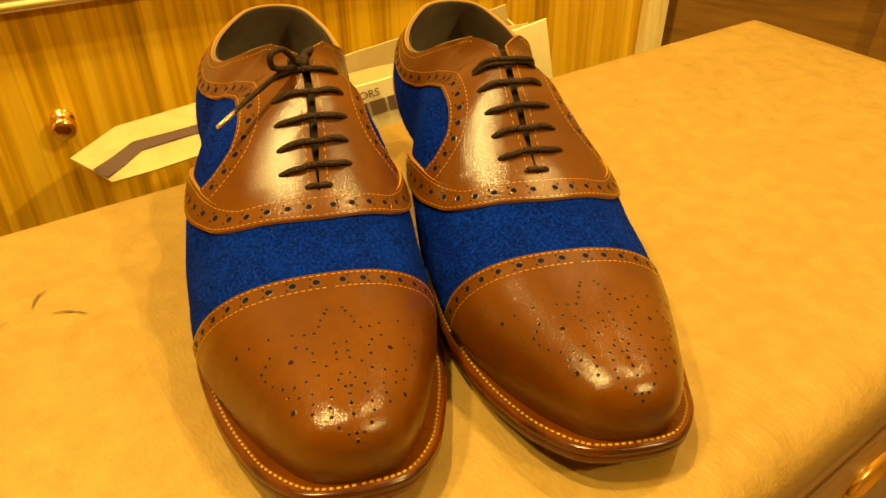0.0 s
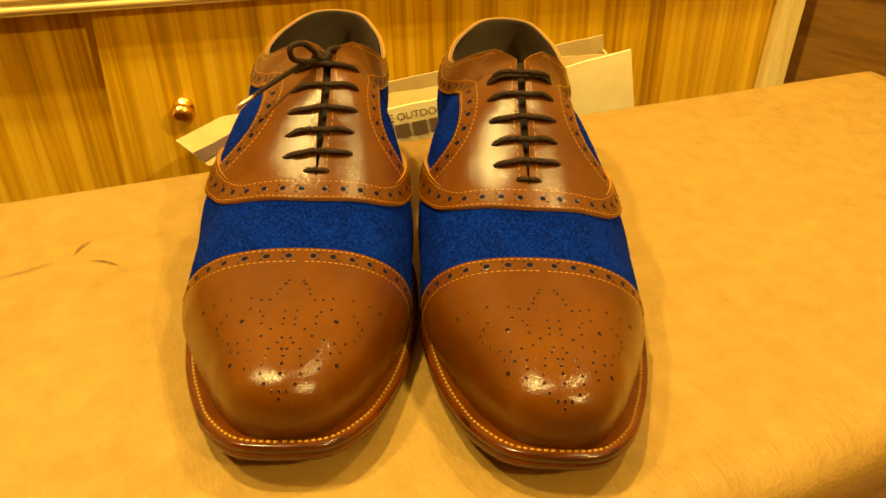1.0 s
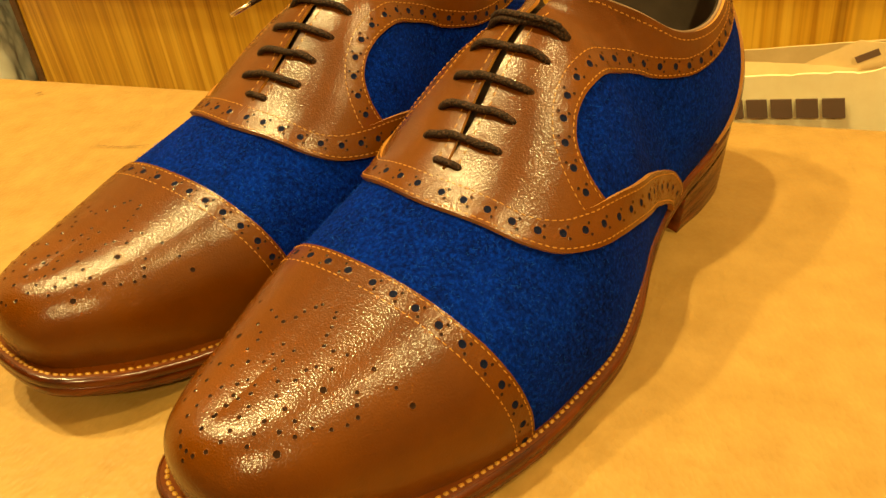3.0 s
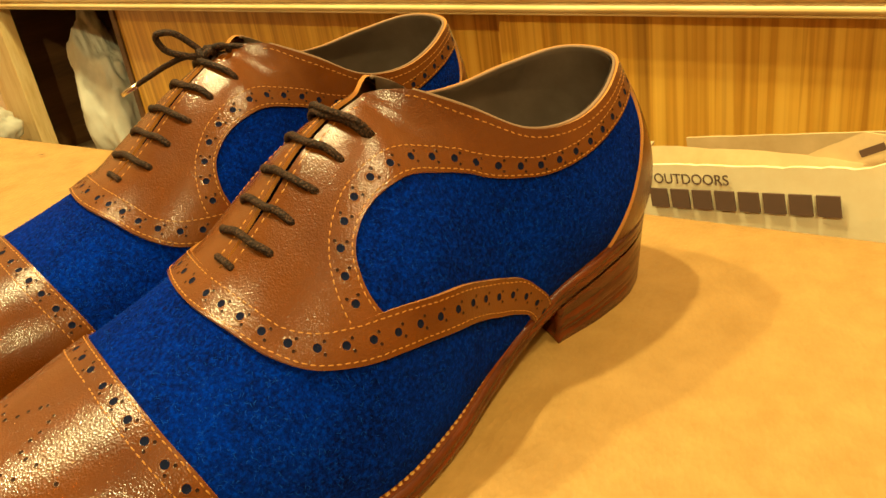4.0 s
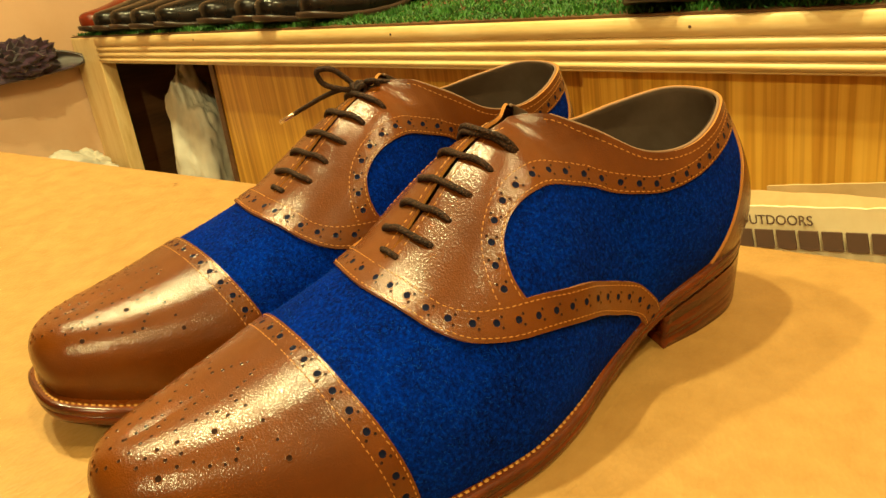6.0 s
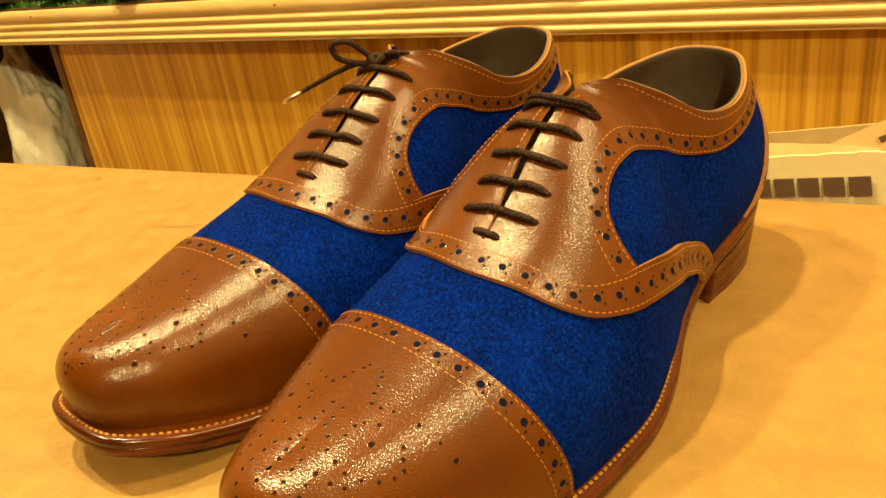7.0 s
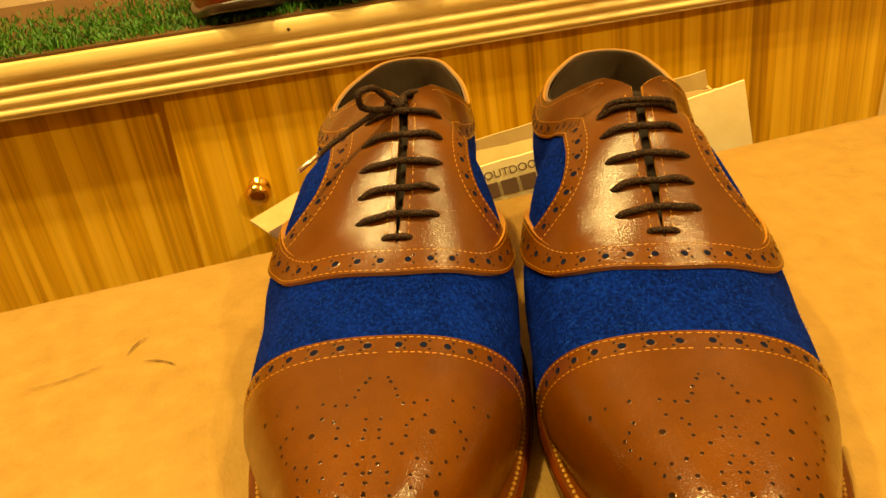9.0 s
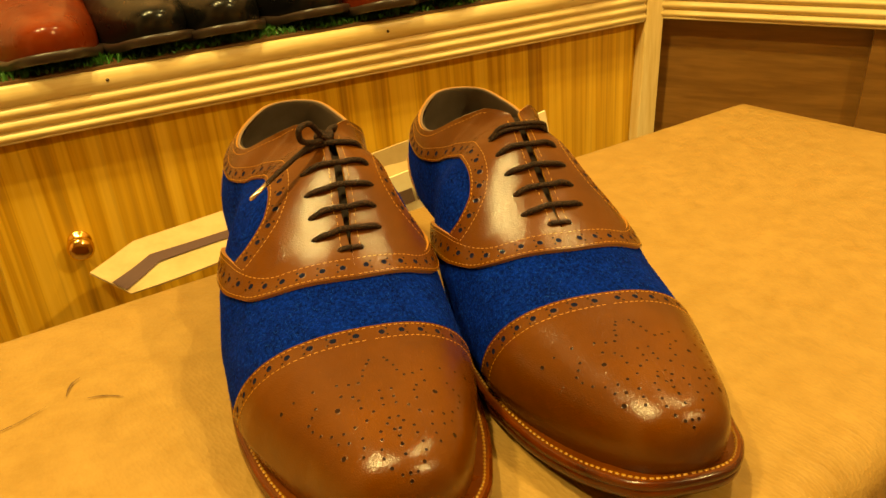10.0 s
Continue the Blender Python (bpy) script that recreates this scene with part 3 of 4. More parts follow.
def build_shoe(m, label, lean_mid, lean_heel, wide, bow, vamp_out):
    def warp(p):
        p = np.array(p, float)
        k = np.interp(p[..., 1], [0, .06, .15, .20, .25, .31], [lean_heel, lean_heel, lean_mid, lean_mid, lean_mid * .6, 0])
        x0 = p[..., 0].copy()
        p[..., 0] += k * np.clip((p[..., 2] - .022) / .06, 0, 1.4)
        z = p[..., 2]
        p[..., 0] += wide * np.clip(x0 / .03, 0, 1) * np.interp(p[..., 1], [-.01, .03, .13, .19], [0, 1, 1, 0]) * np.clip((z - .015) / .03, 0, 1) * np.clip((.112 - z) / .03, .1, 1)
        p[..., 0] += vamp_out * np.clip(x0 / .03, 0, 1) * np.interp(p[..., 1], [.13, .18, .25, .29], [0, 1, 1, 0]) * np.clip((z - .012) / .01, 0, 1) * np.clip((.085 - z) / .03, 0, 1)
        return p

    shoe = thing("dress_shoe", m, label, "shoe", "pair of dress shoes")

    def add(name, body, mats, label="", kind="", smooth=True, index=None, bend=True, parent=None):
        vs, fs = body
        return piece(name, mesh_from(name, warp(vs) if bend else vs, fs, mats, smooth, index), parent or shoe, label, kind)

    obs = {}
    for name, data in PANELS.items():
        mats = [suede, suede] if name in ("vamp", "quarter") else [tan_leather, edge_leather]
        obs[name] = piece(name, panel_mesh(name, data, mats, warp), shoe, {"vamp": "royal blue suede vamp", "quarter": "royal blue suede quarter", "toe_cap": "tan leather toe cap with punched medallion",
                          "facing": "tan leather lace facing and collar", "wing_panel": "tan leather wing panel with broguing"}.get(name, ""))
    for name, count in (("vamp", 800), ("quarter", 700)):
        (sh, faces), _, _ = PANELS[name]
        parts = []
        for f in random.choices(faces, k=count):
            for side in (1, -1):
                s, hh = sh[f[0]] + (random.uniform(0, .003), random.uniform(0, .008))
                p, n = on_skin(s, hh, .0001)
                a = np.cross(n, np.random.normal(size=3))
                a /= np.linalg.norm(a)
                b = np.cross(n, a)
                ln = random.uniform(.0006, .0022)
                q = p + a * ln + n * random.uniform(.0002, .0009)
                w = b * .00006
                vs = [v * (side, 1, 1) for v in (p - w, p + w, (p + q) / 2 + w + n * .0003 + b * ln * .2, q, (p + q) / 2 - w + n * .0003 + b * ln * .2)]
                parts.append((vs, [(0, 1, 2, 3, 4)]))
        add("suede_nap", merge(parts), nap_fibre, "", "stuff", parent=obs[name])
    # seams
    owner = {"cap_stitching": "toe_cap", "wing_stitching": "wing_panel", "quarter_stitching": "facing"}
    for name, lift, lines, where in SEAMS:
        parts = []
        for line, off in lines:
            parts += stitch_bodies(seam_frames(offset_line(line, off), lift, .0026), .0023, .00036, .00028)
        add(name, merge(mirrored(parts)), thread, "", "stuff", parent=obs[owner[name]])
    rim_line = np.stack([np.linspace(.63, .985, 200) * SM, np.full(200, .955 * HM)], 1)
    parts = stitch_bodies(seam_frames(rim_line, .0012, .0029), .0025, .0004, .0003)
    gp = []
    for s in np.arange(.382, .57, .0075):
        a, n = eyelet(s, .0045, 1)
        b, _ = eyelet(s + .006, .0045, 1)
        t = (b - a) / (np.linalg.norm(b - a) + 1e-9)
        gp.append((a, t, n))
    parts += stitch_bodies(list(zip(*gp)), .0025, .0004, .0003)
    add("collar_stitching", merge(mirrored(parts)), thread, "", "stuff", parent=obs["facing"])
    plain, over = perforations()
    for name, parts, mat in (("small_perforation_band", plain, hole_dark), ("large_perforation_band", over, hole_blue)):
        vs, fs = merge(parts)
        add(name, (vs, fs), [tan_leather, mat], "", "stuff", index=[1 if len(f) > 4 else 0 for f in fs])
    # lining, edge of the collar, tongue, insole
    rear = [i for i in range(NS) if CRN[i, 1] < .121]
    inner = SKIN - OUT * .0024
    ring = [inner[i] for i in rear] + [inner[i] * (-1, 1, 1) for i in rear[::-1][1:]]
    rows = [[r[j] for r in ring] for j in range(8, NH, 3)] + [[r[-1] + (0, 0, .0008) for r in ring]]
    add("lining", ring_strip(rows, False), lining, "grey-brown smooth leather lining")
    top = [SKIN[i, -1] - OUT[i, -1] * .0008 for i in rear if CRN[i, 1] < .128]
    top = np.array(top + [q * (-1, 1, 1) for q in top[::-1][1:]])
    add("collar_edge", tube(top + (0, 0, .0001), .0008, 7), lining_edge, "pale turned edge of the lining")
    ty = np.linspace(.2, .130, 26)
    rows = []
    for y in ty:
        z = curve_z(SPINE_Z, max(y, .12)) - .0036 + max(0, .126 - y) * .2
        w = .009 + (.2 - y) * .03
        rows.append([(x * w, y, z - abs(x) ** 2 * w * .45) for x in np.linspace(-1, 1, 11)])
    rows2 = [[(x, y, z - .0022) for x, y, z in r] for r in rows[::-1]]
    add("tongue", ring_strip(rows + rows2, False), tongue_leather, "leather tongue, coloured near black for the shade in the lace slit")
    foot = np.array([(FOOT[i, 0] * .93, FOOT[i, 1] * .97 + .004, curve_z(SEAT_Z, FOOT[i, 1]) + .004) for i in range(0, NS, 4)])
    loop = np.concatenate([foot, (foot * (-1, 1, 1))[-2:0:-1]])
    piece("insole", mesh_from("insole", loop, [tuple(range(len(loop)))], lining, False), shoe)
    # welt, sole, heel
    prof = [(.0105, .0008), (.0055, .0006), (.0016, .0004), (.0003, -.0004), (.0, -.0014), (.0, -.0034), (.0004, -.0038), (.006, -.0038)]
    rows = []
    for inset, dz in prof:
        o = sole_outline(inset)
        rows.append(np.column_stack([o, curve_z(SEAT_Z, o[:, 1]) + dz]))
    welt = add("welt", ring_strip(rows), [welt_leather, lacquer], "lacquered welt with golden stitches", index=None, bend=False)
    welt.data.polygons.foreach_set("material_index", [0 if k < 2 * 278 else 1 for k in range(len(welt.data.polygons))])
    prof = [(.005, -.0034), (.0006, -.0035), (.0002, -.0040), (.0003, -.0066), (.0010, -.0084), (.0022, -.0090)]
    rows = []
    for inset, dz in prof:
        o = sole_outline(inset)
        rows.append(np.column_stack([o, curve_z(SEAT_Z, o[:, 1]) + dz]))
    vs, fs = ring_strip(rows)
    n = len(rows[0])
    fs.append(tuple(range((len(rows) - 1) * n, len(rows) * n)))
    add("outsole", (vs, fs), lacquer, "red-brown lacquered leather sole edge", bend=False)
    o = sole_outline(.0030)
    half = half_line(WELT, 400)
    half = half[half[:, 1] < .080]
    t = np.gradient(half, axis=0)
    ow = np.stack([-t[:, 1], t[:, 0]], 1)
    ow /= np.linalg.norm(ow, axis=1)[:, None]
    half[:, 1] = np.maximum(half[:, 1], .0050)
    out = np.concatenate([half, (half * (-1, 1))[-2::-1]])
    ows = np.concatenate([ow, (ow * (-1, 1))[-2::-1]])
    keep = np.arange(0, len(out), 3)
    out, ows = out[keep], ows[keep]
    front = np.stack([np.linspace(out[-1, 0], out[0, 0], 14)[1:-1], .080 - .006 * np.sin(np.linspace(0, math.pi, 14)[1:-1])], 1)
    out, ows = np.concatenate([out, front]), np.concatenate([ows, np.zeros_like(front)])
    levels = []
    for f, inset in ((1, .0006), (.70, .0009), (.69, .0011), (.68, .0010), (.42, .0013), (.41, .0015), (.40, .0014), (.30, .0016), (.29, .0018), (.27, .0016), (.02, .0020), (0, .0030)):
        q = out - ows * inset
        levels.append(np.column_stack([q, (curve_z(SEAT_Z, q[:, 1]) - .0086) * f]))
    vs, fs = ring_strip(levels)
    n = len(levels[0])
    fs.append(tuple(range((len(levels) - 1) * n, len(levels) * n)))
    add("heel", (vs, fs), lacquer, "stacked red-brown lacquered heel", bend=False)
    o = np.array(sole_outline(.0035, 500))
    ok = o[:, 1] > .07
    p = np.column_stack([o, curve_z(SEAT_Z, o[:, 1]) + .0006])
    run = 0
    frames = []
    for k in range(len(p) - 1):
        run += np.linalg.norm(p[k + 1] - p[k])
        if run > .0025 and ok[k]:
            run = 0
            d = p[k + 1] - p[k]
            frames.append((p[k], d / np.linalg.norm(d), np.array([0, 0, 1.0])))
    add("welt_stitching", merge(stitch_bodies(list(zip(*frames)), .0024, .0008, .0006)), welt_thread, "", "stuff", bend=False, parent=welt)
    # laces
    cords = []
    cords.append(tube(lace_path(.381, .381, .0055, .0008), .0013, 8))
    for k, s in enumerate(EYELETS):
        slant = .003
        cords.append(tube(lace_path(s - slant, s + slant, .0158, .0016), .00145, 8))
        if k == 4 and not bow:
            cords.append(tube(lace_path(s - slant - .006, s + slant - .004, .0158, .0020), .00145, 8))
            cords.append(tube(lace_path(s - slant - .002, s + slant - .003, .0150, .0038), .0013, 8))
    if bow:
        (a, na), (b, nb) = eyelet(EYELETS[4], .0158, 1), eyelet(EYELETS[4], .0158, -1)
        c = (a + b) / 2 + (.003, .001, .0075)
        ang = np.linspace(0, 2 * math.pi, 26)
        knot = np.stack([c[0] + .0035 * np.cos(ang * 2), c[1] + .0035 * np.sin(ang * 2) * .8, c[2] + .0028 * np.sin(ang * 3)], 1)
        cords.append(tube(knot, .0017, 8))
        loop = smooth_line([c, c + (.004, .004, .006), c + (.009, .010, .0115), c + (.0138, .0145, .0105), c + (.0135, .013, .0050), c + (.007, .007, .001), c + (0, .001, .0)], 48)
        cords.append(tube(loop, .0015, 8))
        loop2 = smooth_line([c, c + (-.004, -.002, .004), c + (-.007, -.006, .004), c + (-.006, -.008, .001), c + (-.001, -.003, .0)], 24)
        cords.append(tube(loop2, .0013, 8))
        tail = smooth_line([c, c + (.006, .006, .0005), c + (.015, .012, -.003), c + (.024, .017, -.008), c + (.0310, .0215, -.0125)], 44)
        cords.append(tube(tail, .0013, 8))
        d = tail[-1] - tail[-2]
        d /= np.linalg.norm(d)
        tail2 = smooth_line([c, c + (-.004, -.006, .003), c + (-.009, -.014, .002), c + (-.012, -.022, -.0005)], 20)
        cords.append(tube(tail2, .0013, 8))
    laces = add("laces", merge(cords), lace_cord, "dark brown waxed round laces tied in a bow" if bow else "dark brown waxed round laces")
    if bow:
        add("aglet", tube([tail[-1] - d * .001, tail[-1] + d * .010, tail[-1] + d * .0105], [.00125, .0012, .0005], 10), metal_tip, "steel lace tip", parent=laces)
    return shoe


def shoe_pose(x, y, turn):
    a = radians(turn)
    return Matrix(((-math.cos(a), math.sin(a), 0, x), (-math.sin(a), -math.cos(a), 0, y), (0, 0, 1, 0), (0, 0, 0, 1)))


# ---- the room ----
FLOOR_Z = -0.46
WALL = Matrix.Translation((-.5299 * .82, .8480 * .82, -.0099)) @ Matrix.Rotation(radians(32), 4, "Z") @ Matrix.Rotation(radians(-4.03), 4, "Y")
BENCH = Matrix.Rotation(radians(46.4), 4, "Z")


def structure(name, me, m, label, category):
    ob = new(name, me)
    ob.matrix_world = m
    return tagged(ob, label, category, kind="structure")


structure("floor", box_mesh("floor", (-4, -4, FLOOR_Z - .1), (4, 4, FLOOR_Z), floor_tile), Matrix(), "brown shop floor under the bench", "floor")
structure("ceiling", box_mesh("ceiling", (-4, -4, 2.1), (4, 4, 2.2), white_paint), Matrix(), "plain off-white ceiling", "ceiling")
structure("wall_back", box_mesh("wall_back", (-3.6, .42, -.7), (1.6, .5, 2.5), plaster), WALL, "tan painted wall behind the display shelf", "wall")
structure("wall_left", box_mesh("wall_left", (-1.42, -1.3, -.7), (-1.345, .42, 2.5), plaster), WALL, "tan painted wall panel beside the cabinet", "wall")
structure("wall_front", box_mesh("wall_front", (-3.6, -3.2, -.7), (2.2, -3.1, 2.5), plaster), WALL, "tan painted wall across the room", "wall")
structure("wall_side", box_mesh("wall_side", (-3.7, -3.2, -.7), (-3.6, .5, 2.5), plaster), WALL, "tan painted side wall", "wall")
structure("wall_right", box_mesh("wall_right", (1.6, -3.2, -.7), (1.7, .5, 2.5), plaster), WALL, "tan painted side wall above the cabinets", "wall")

# ---- bench ----
bench = thing("bench", BENCH, "long low shop bench with a tan leatherette padded top", "bench")
U0, U1, V0, V1 = -1.0, 1.016, -.016, .365


def cushion():
    """The padded cover: a slab with a rolled edge that sags a little between its corners."""
    nu, nv = 120, 46
    r, deep = .020, .044
    us, prof = np.linspace(U0, U1, nu), []
    for k in range(9):
        a = k / 8 * math.pi / 2
        prof.append((V1 - r + r * math.sin(a), -r + r * math.cos(a)))
    across = [(q, 0.0) for q in np.linspace(V0 + r, V1 - r, nv)]
    front = [(V0 + r - r * math.sin(k / 8 * math.pi / 2), -r + r * math.cos(k / 8 * math.pi / 2)) for k in range(1, 9)]
    ring = [(V0 + .012, -deep), (V0, -deep + .006)] + front[::-1] + across + prof[1:] + [(V1, -deep + .006), (V1 - .012, -deep)]
    vs = []
    for i, u in enumerate(us):
        end = min(u - U0, U1 - u)
        for v, z in ring:
            pull = r - math.sqrt(max(0, r * r - max(0, r - end) ** 2))
            vs.append((u, v, z - pull + (.0012 * noise.noise((u * 4, v * 6, 1)) if z > -.001 else 0)))
    n = len(ring)
    fs = [(i * n + j, (i + 1) * n + j, (i + 1) * n + j + 1, i * n + j + 1) for i in range(nu - 1) for j in range(n - 1)]
    fs += [tuple(range(n)), tuple(range((nu - 1) * n, nu * n))[::-1]]
    return mesh_from("cushion", vs, fs, cover)


piece("padded_top", cushion(), bench, "tan leatherette cover, lightly scuffed, rolled over the edge")
piece("carcass", box_mesh("carcass", (U0 + .01, V0 + .02, FLOOR_Z), (U1 - .02, V1 - .01, -.074), side_wood, .002), bench, "wood-grain laminate bench body")
piece("top_rail", box_mesh("top_rail", (U0 + .005, V0 + .006, -.072), (U1 - .012, V1 - .006, -.042), side_wood, .002), bench, "varnished wooden rail under the cover")
for u in (.30, .62):
    drawer = piece("drawer_front", box_mesh("drawer_front", (u - .155, V0 + .006, -.30), (u + .155, V0 + .022, -.085), side_wood, .002), bench)
    vs, fs = lathe([(.0, .0006), (.013, .0008), (.0145, .0030), (.0165, .0046), (.0185, .0042), (.0198, .0022), (.020, 0)], 36)
    pull = piece("flush_pull", mesh_from("flush_pull", [(x * 1.55, -z, y * .85) for x, y, z in vs], fs, brass), drawer, "oval brass flush pull")
    pull.location = (u + .022, V0 + .006, -.127)

# scuffs on the cover
scuff = material("dark_scuff", (0.13, 0.065, 0.022), 0.8)


def flat_mark(name, pts, width, label):
    q = smooth_line([(u, v, 0) for u, v in pts], 16)
    t = np.gradient(q, axis=0)
    b = np.stack([-t[:, 1], t[:, 0], 0 * t[:, 0]], 1)
    b /= np.linalg.norm(b, axis=1)[:, None]
    vs, fs = [], []
    for k, p in enumerate(q):
        w = width * math.sin(math.pi * (k + .5) / len(q)) * random.uniform(.4, 1)
        vs += [p - b[k] * w + (0, 0, .0016), p + b[k] * w + (0, 0, .0016)]
    fs = [(2 * k, 2 * k + 1, 2 * k + 3, 2 * k + 2) for k in range(len(q) - 1)]
    piece(name, mesh_from(name, vs, fs, scuff), bench, label)


flat_mark("scuff", [(.250, .270), (.257, .281), (.261, .283)], .0007, "dark scuff on the cover")
flat_mark("scuff", [(.257, .262), (.2646, .2585), (.272, .251)], .0006, "dark scuff on the cover")
flat_mark("scuff", [(.1118, .3255), (.1138, .3275), (.1158, .329)], .0010, "dark speck on the cover")
flat_mark("scuff", [(.205, .262), (.225, .263), (.24, .268)], .0004, "faint scuff on the cover")

# ---- cabinet with sliding doors under the shelf ----
GAP, POST0, POST1, LEFT0, LEFT1, NICHE = .099, .912, .946, -1.335, -1.200, -.77


def plumb(me):
    """Upright edges, square to the floor, under the slightly sloping trim."""
    for q in me.vertices:
        q.co.x += .048 * q.co.z
    return me


cabinet = thing("cabinet", WALL, "low wood-grain laminate cabinet with pale pine trim", "cabinet")
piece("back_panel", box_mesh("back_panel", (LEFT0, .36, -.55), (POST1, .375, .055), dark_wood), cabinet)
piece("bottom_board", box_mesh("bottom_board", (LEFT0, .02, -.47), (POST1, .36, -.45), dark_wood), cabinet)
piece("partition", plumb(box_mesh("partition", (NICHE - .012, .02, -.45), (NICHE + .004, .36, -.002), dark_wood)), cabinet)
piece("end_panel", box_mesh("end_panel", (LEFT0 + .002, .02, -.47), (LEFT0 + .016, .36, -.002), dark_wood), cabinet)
door = piece("sliding_door", plumb(box_mesh("sliding_door", (GAP, .004, -.44), (POST0 + .01, .020, -.001), door_wood, .0012)), cabinet, "wood-grain laminate door with a brass knob")
piece("sliding_door", plumb(box_mesh("sliding_door", (NICHE, .024, -.44), (GAP + .03, .040, -.001), door_wood, .0012)), cabinet, "wood-grain laminate door set behind its neighbour")
vs, fs = lathe([(0, .030), (.006, .0296), (.011, .0275), (.0135, .0235), (.0138, .020), (.0125, .0165), (.008, .0135), (.0062, .0105), (.0068, .004), (.0115, .0025), (.0125, 0)], 28)
knob = piece("knob", mesh_from("knob", [(x, -z, y) for x, y, z in vs], fs, brass), door, "round polished brass knob")
knob.location = (.174, .004, -.122)


def trim_profile():
    pts = [(.004, 0.0), (-.010, 0.0), (-.012, .002)]
    for lo, hi in ((.002, .0125), (.0125, .0245), (.0245, .0365)):
        for k in range(9):
            a = k / 8 * math.pi
            pts.append((-.0105 - .0048 * math.sin(a), lo + (hi - lo) * (k / 8)))
    pts += [(-.012, .0372), (-.0145, .039), (-.0145, .055), (-.012, .057), (.004, .057)]
    return pts


def trim_run(name, length, mat):
    prof = trim_profile()
    xs = np.linspace(0, length, max(2, int(length / .05)))
    vs = [(x, y, z) for x in xs for y, z in prof]
    n = len(prof)
    fs = [(i * n + j, i * n + j + 1, (i + 1) * n + j + 1, (i + 1) * n + j) for i in range(len(xs) - 1) for j in range(n - 1)]
    fs += [tuple(range(n))[::-1], tuple(range((len(xs) - 1) * n, len(xs) * n))]
    me = mesh_from(name, vs, fs, mat, True)
    return me


trim = piece("ribbed_moulding", trim_run("ribbed_moulding", POST0 - LEFT1 + .004, pine), cabinet, "ribbed varnished pine moulding")
trim.location = (LEFT1, 0, 0)
piece("corner_post", plumb(box_mesh("corner_post", (POST0 + .004, -.014, -.47), (POST1, .02, .057), pine_post, .002)), cabinet, "varnished pine corner post")
piece("end_post", plumb(box_mesh("end_post", (LEFT0, -.014, -.47), (LEFT1, .02, .057), pine_post, .002)), cabinet, "varnished pine end post")
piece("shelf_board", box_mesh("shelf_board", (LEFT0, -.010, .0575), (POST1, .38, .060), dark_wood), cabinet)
nail = material("nail_head", (0.12, 0.08, 0.05), 0.4, metal=0.7)
for x in (-.75, -.2, .245, .55, .8):
    vs, fs = lathe([(0, .0008), (.0014, .0007), (.0018, 0)], 10)
    ob = piece("nail", mesh_from("nail", [(a, -c, b) for a, b, c in vs], fs, nail), cabinet)
    ob.location = (x, -.0145, .047)

side_cab = thing("side_cabinet", Matrix.Translation(WALL @ Vector((POST1 + .004, -.002, 0))) @ Matrix.Rotation(radians(-16.9), 4, "Z"), "brown wood-grain side cabinet with pine trim", "cabinet")
for k, (a, b, d) in enumerate(((0, .27, .016), (.262, .62, .004), (.62, 1.3, .016))):
    piece("panel", box_mesh("panel", (a, d, -.47), (b, d + .014, -.001), side_wood, .001), side_cab, "brown wood-grain sliding panel")
ob = piece("ribbed_moulding", trim_run("ribbed_moulding", 1.3, pine), side_cab, "ribbed varnished pine moulding")
piece("top_board", box_mesh("top_board", (0, -.01, .0575), (1.3, .38, .075), dark_wood), side_cab)

# ---- artificial grass on the shelf ----
rng = np.random.default_rng(5)


def grass_mesh(n):
    vs, fs = [], []
    for k in range(n):
        x, y = rng.uniform(LEFT0 + .01, POST1 - .01), rng.beta(1, 2.2) * .30 - .004
        clump = .5 + .9 * max(0, noise.noise((x * 22, y * 22, 3)))
        h = rng.uniform(.007, .014) * clump
        a = rng.uniform(0, 2 * math.pi)
        w = .0011
        lx, ly = rng.normal(0, .004, 2)
        c, s = math.cos(a) * w, math.sin(a) * w
        b = len(vs)
        vs += [(x - c, y - s, .060), (x + c, y + s, .060), (x + lx * .5 + c * .7, y + ly * .5 + s * .7, .060 + h * .6), (x + lx * .5 - c * .7, y + ly * .5 - s * .7, .060 + h * .6), (x + lx, y + ly, .060 + h)]
        fs += [(b, b + 1, b + 2, b + 3), (b + 3, b + 2, b + 4)]
    return mesh_from("artificial_grass", vs, fs, blade, False)


grass = tagged(new("artificial_grass", grass_mesh(26000)), "green artificial grass mat covering the shelf", "grass mat", kind="stuff")
grass.matrix_world = WALL

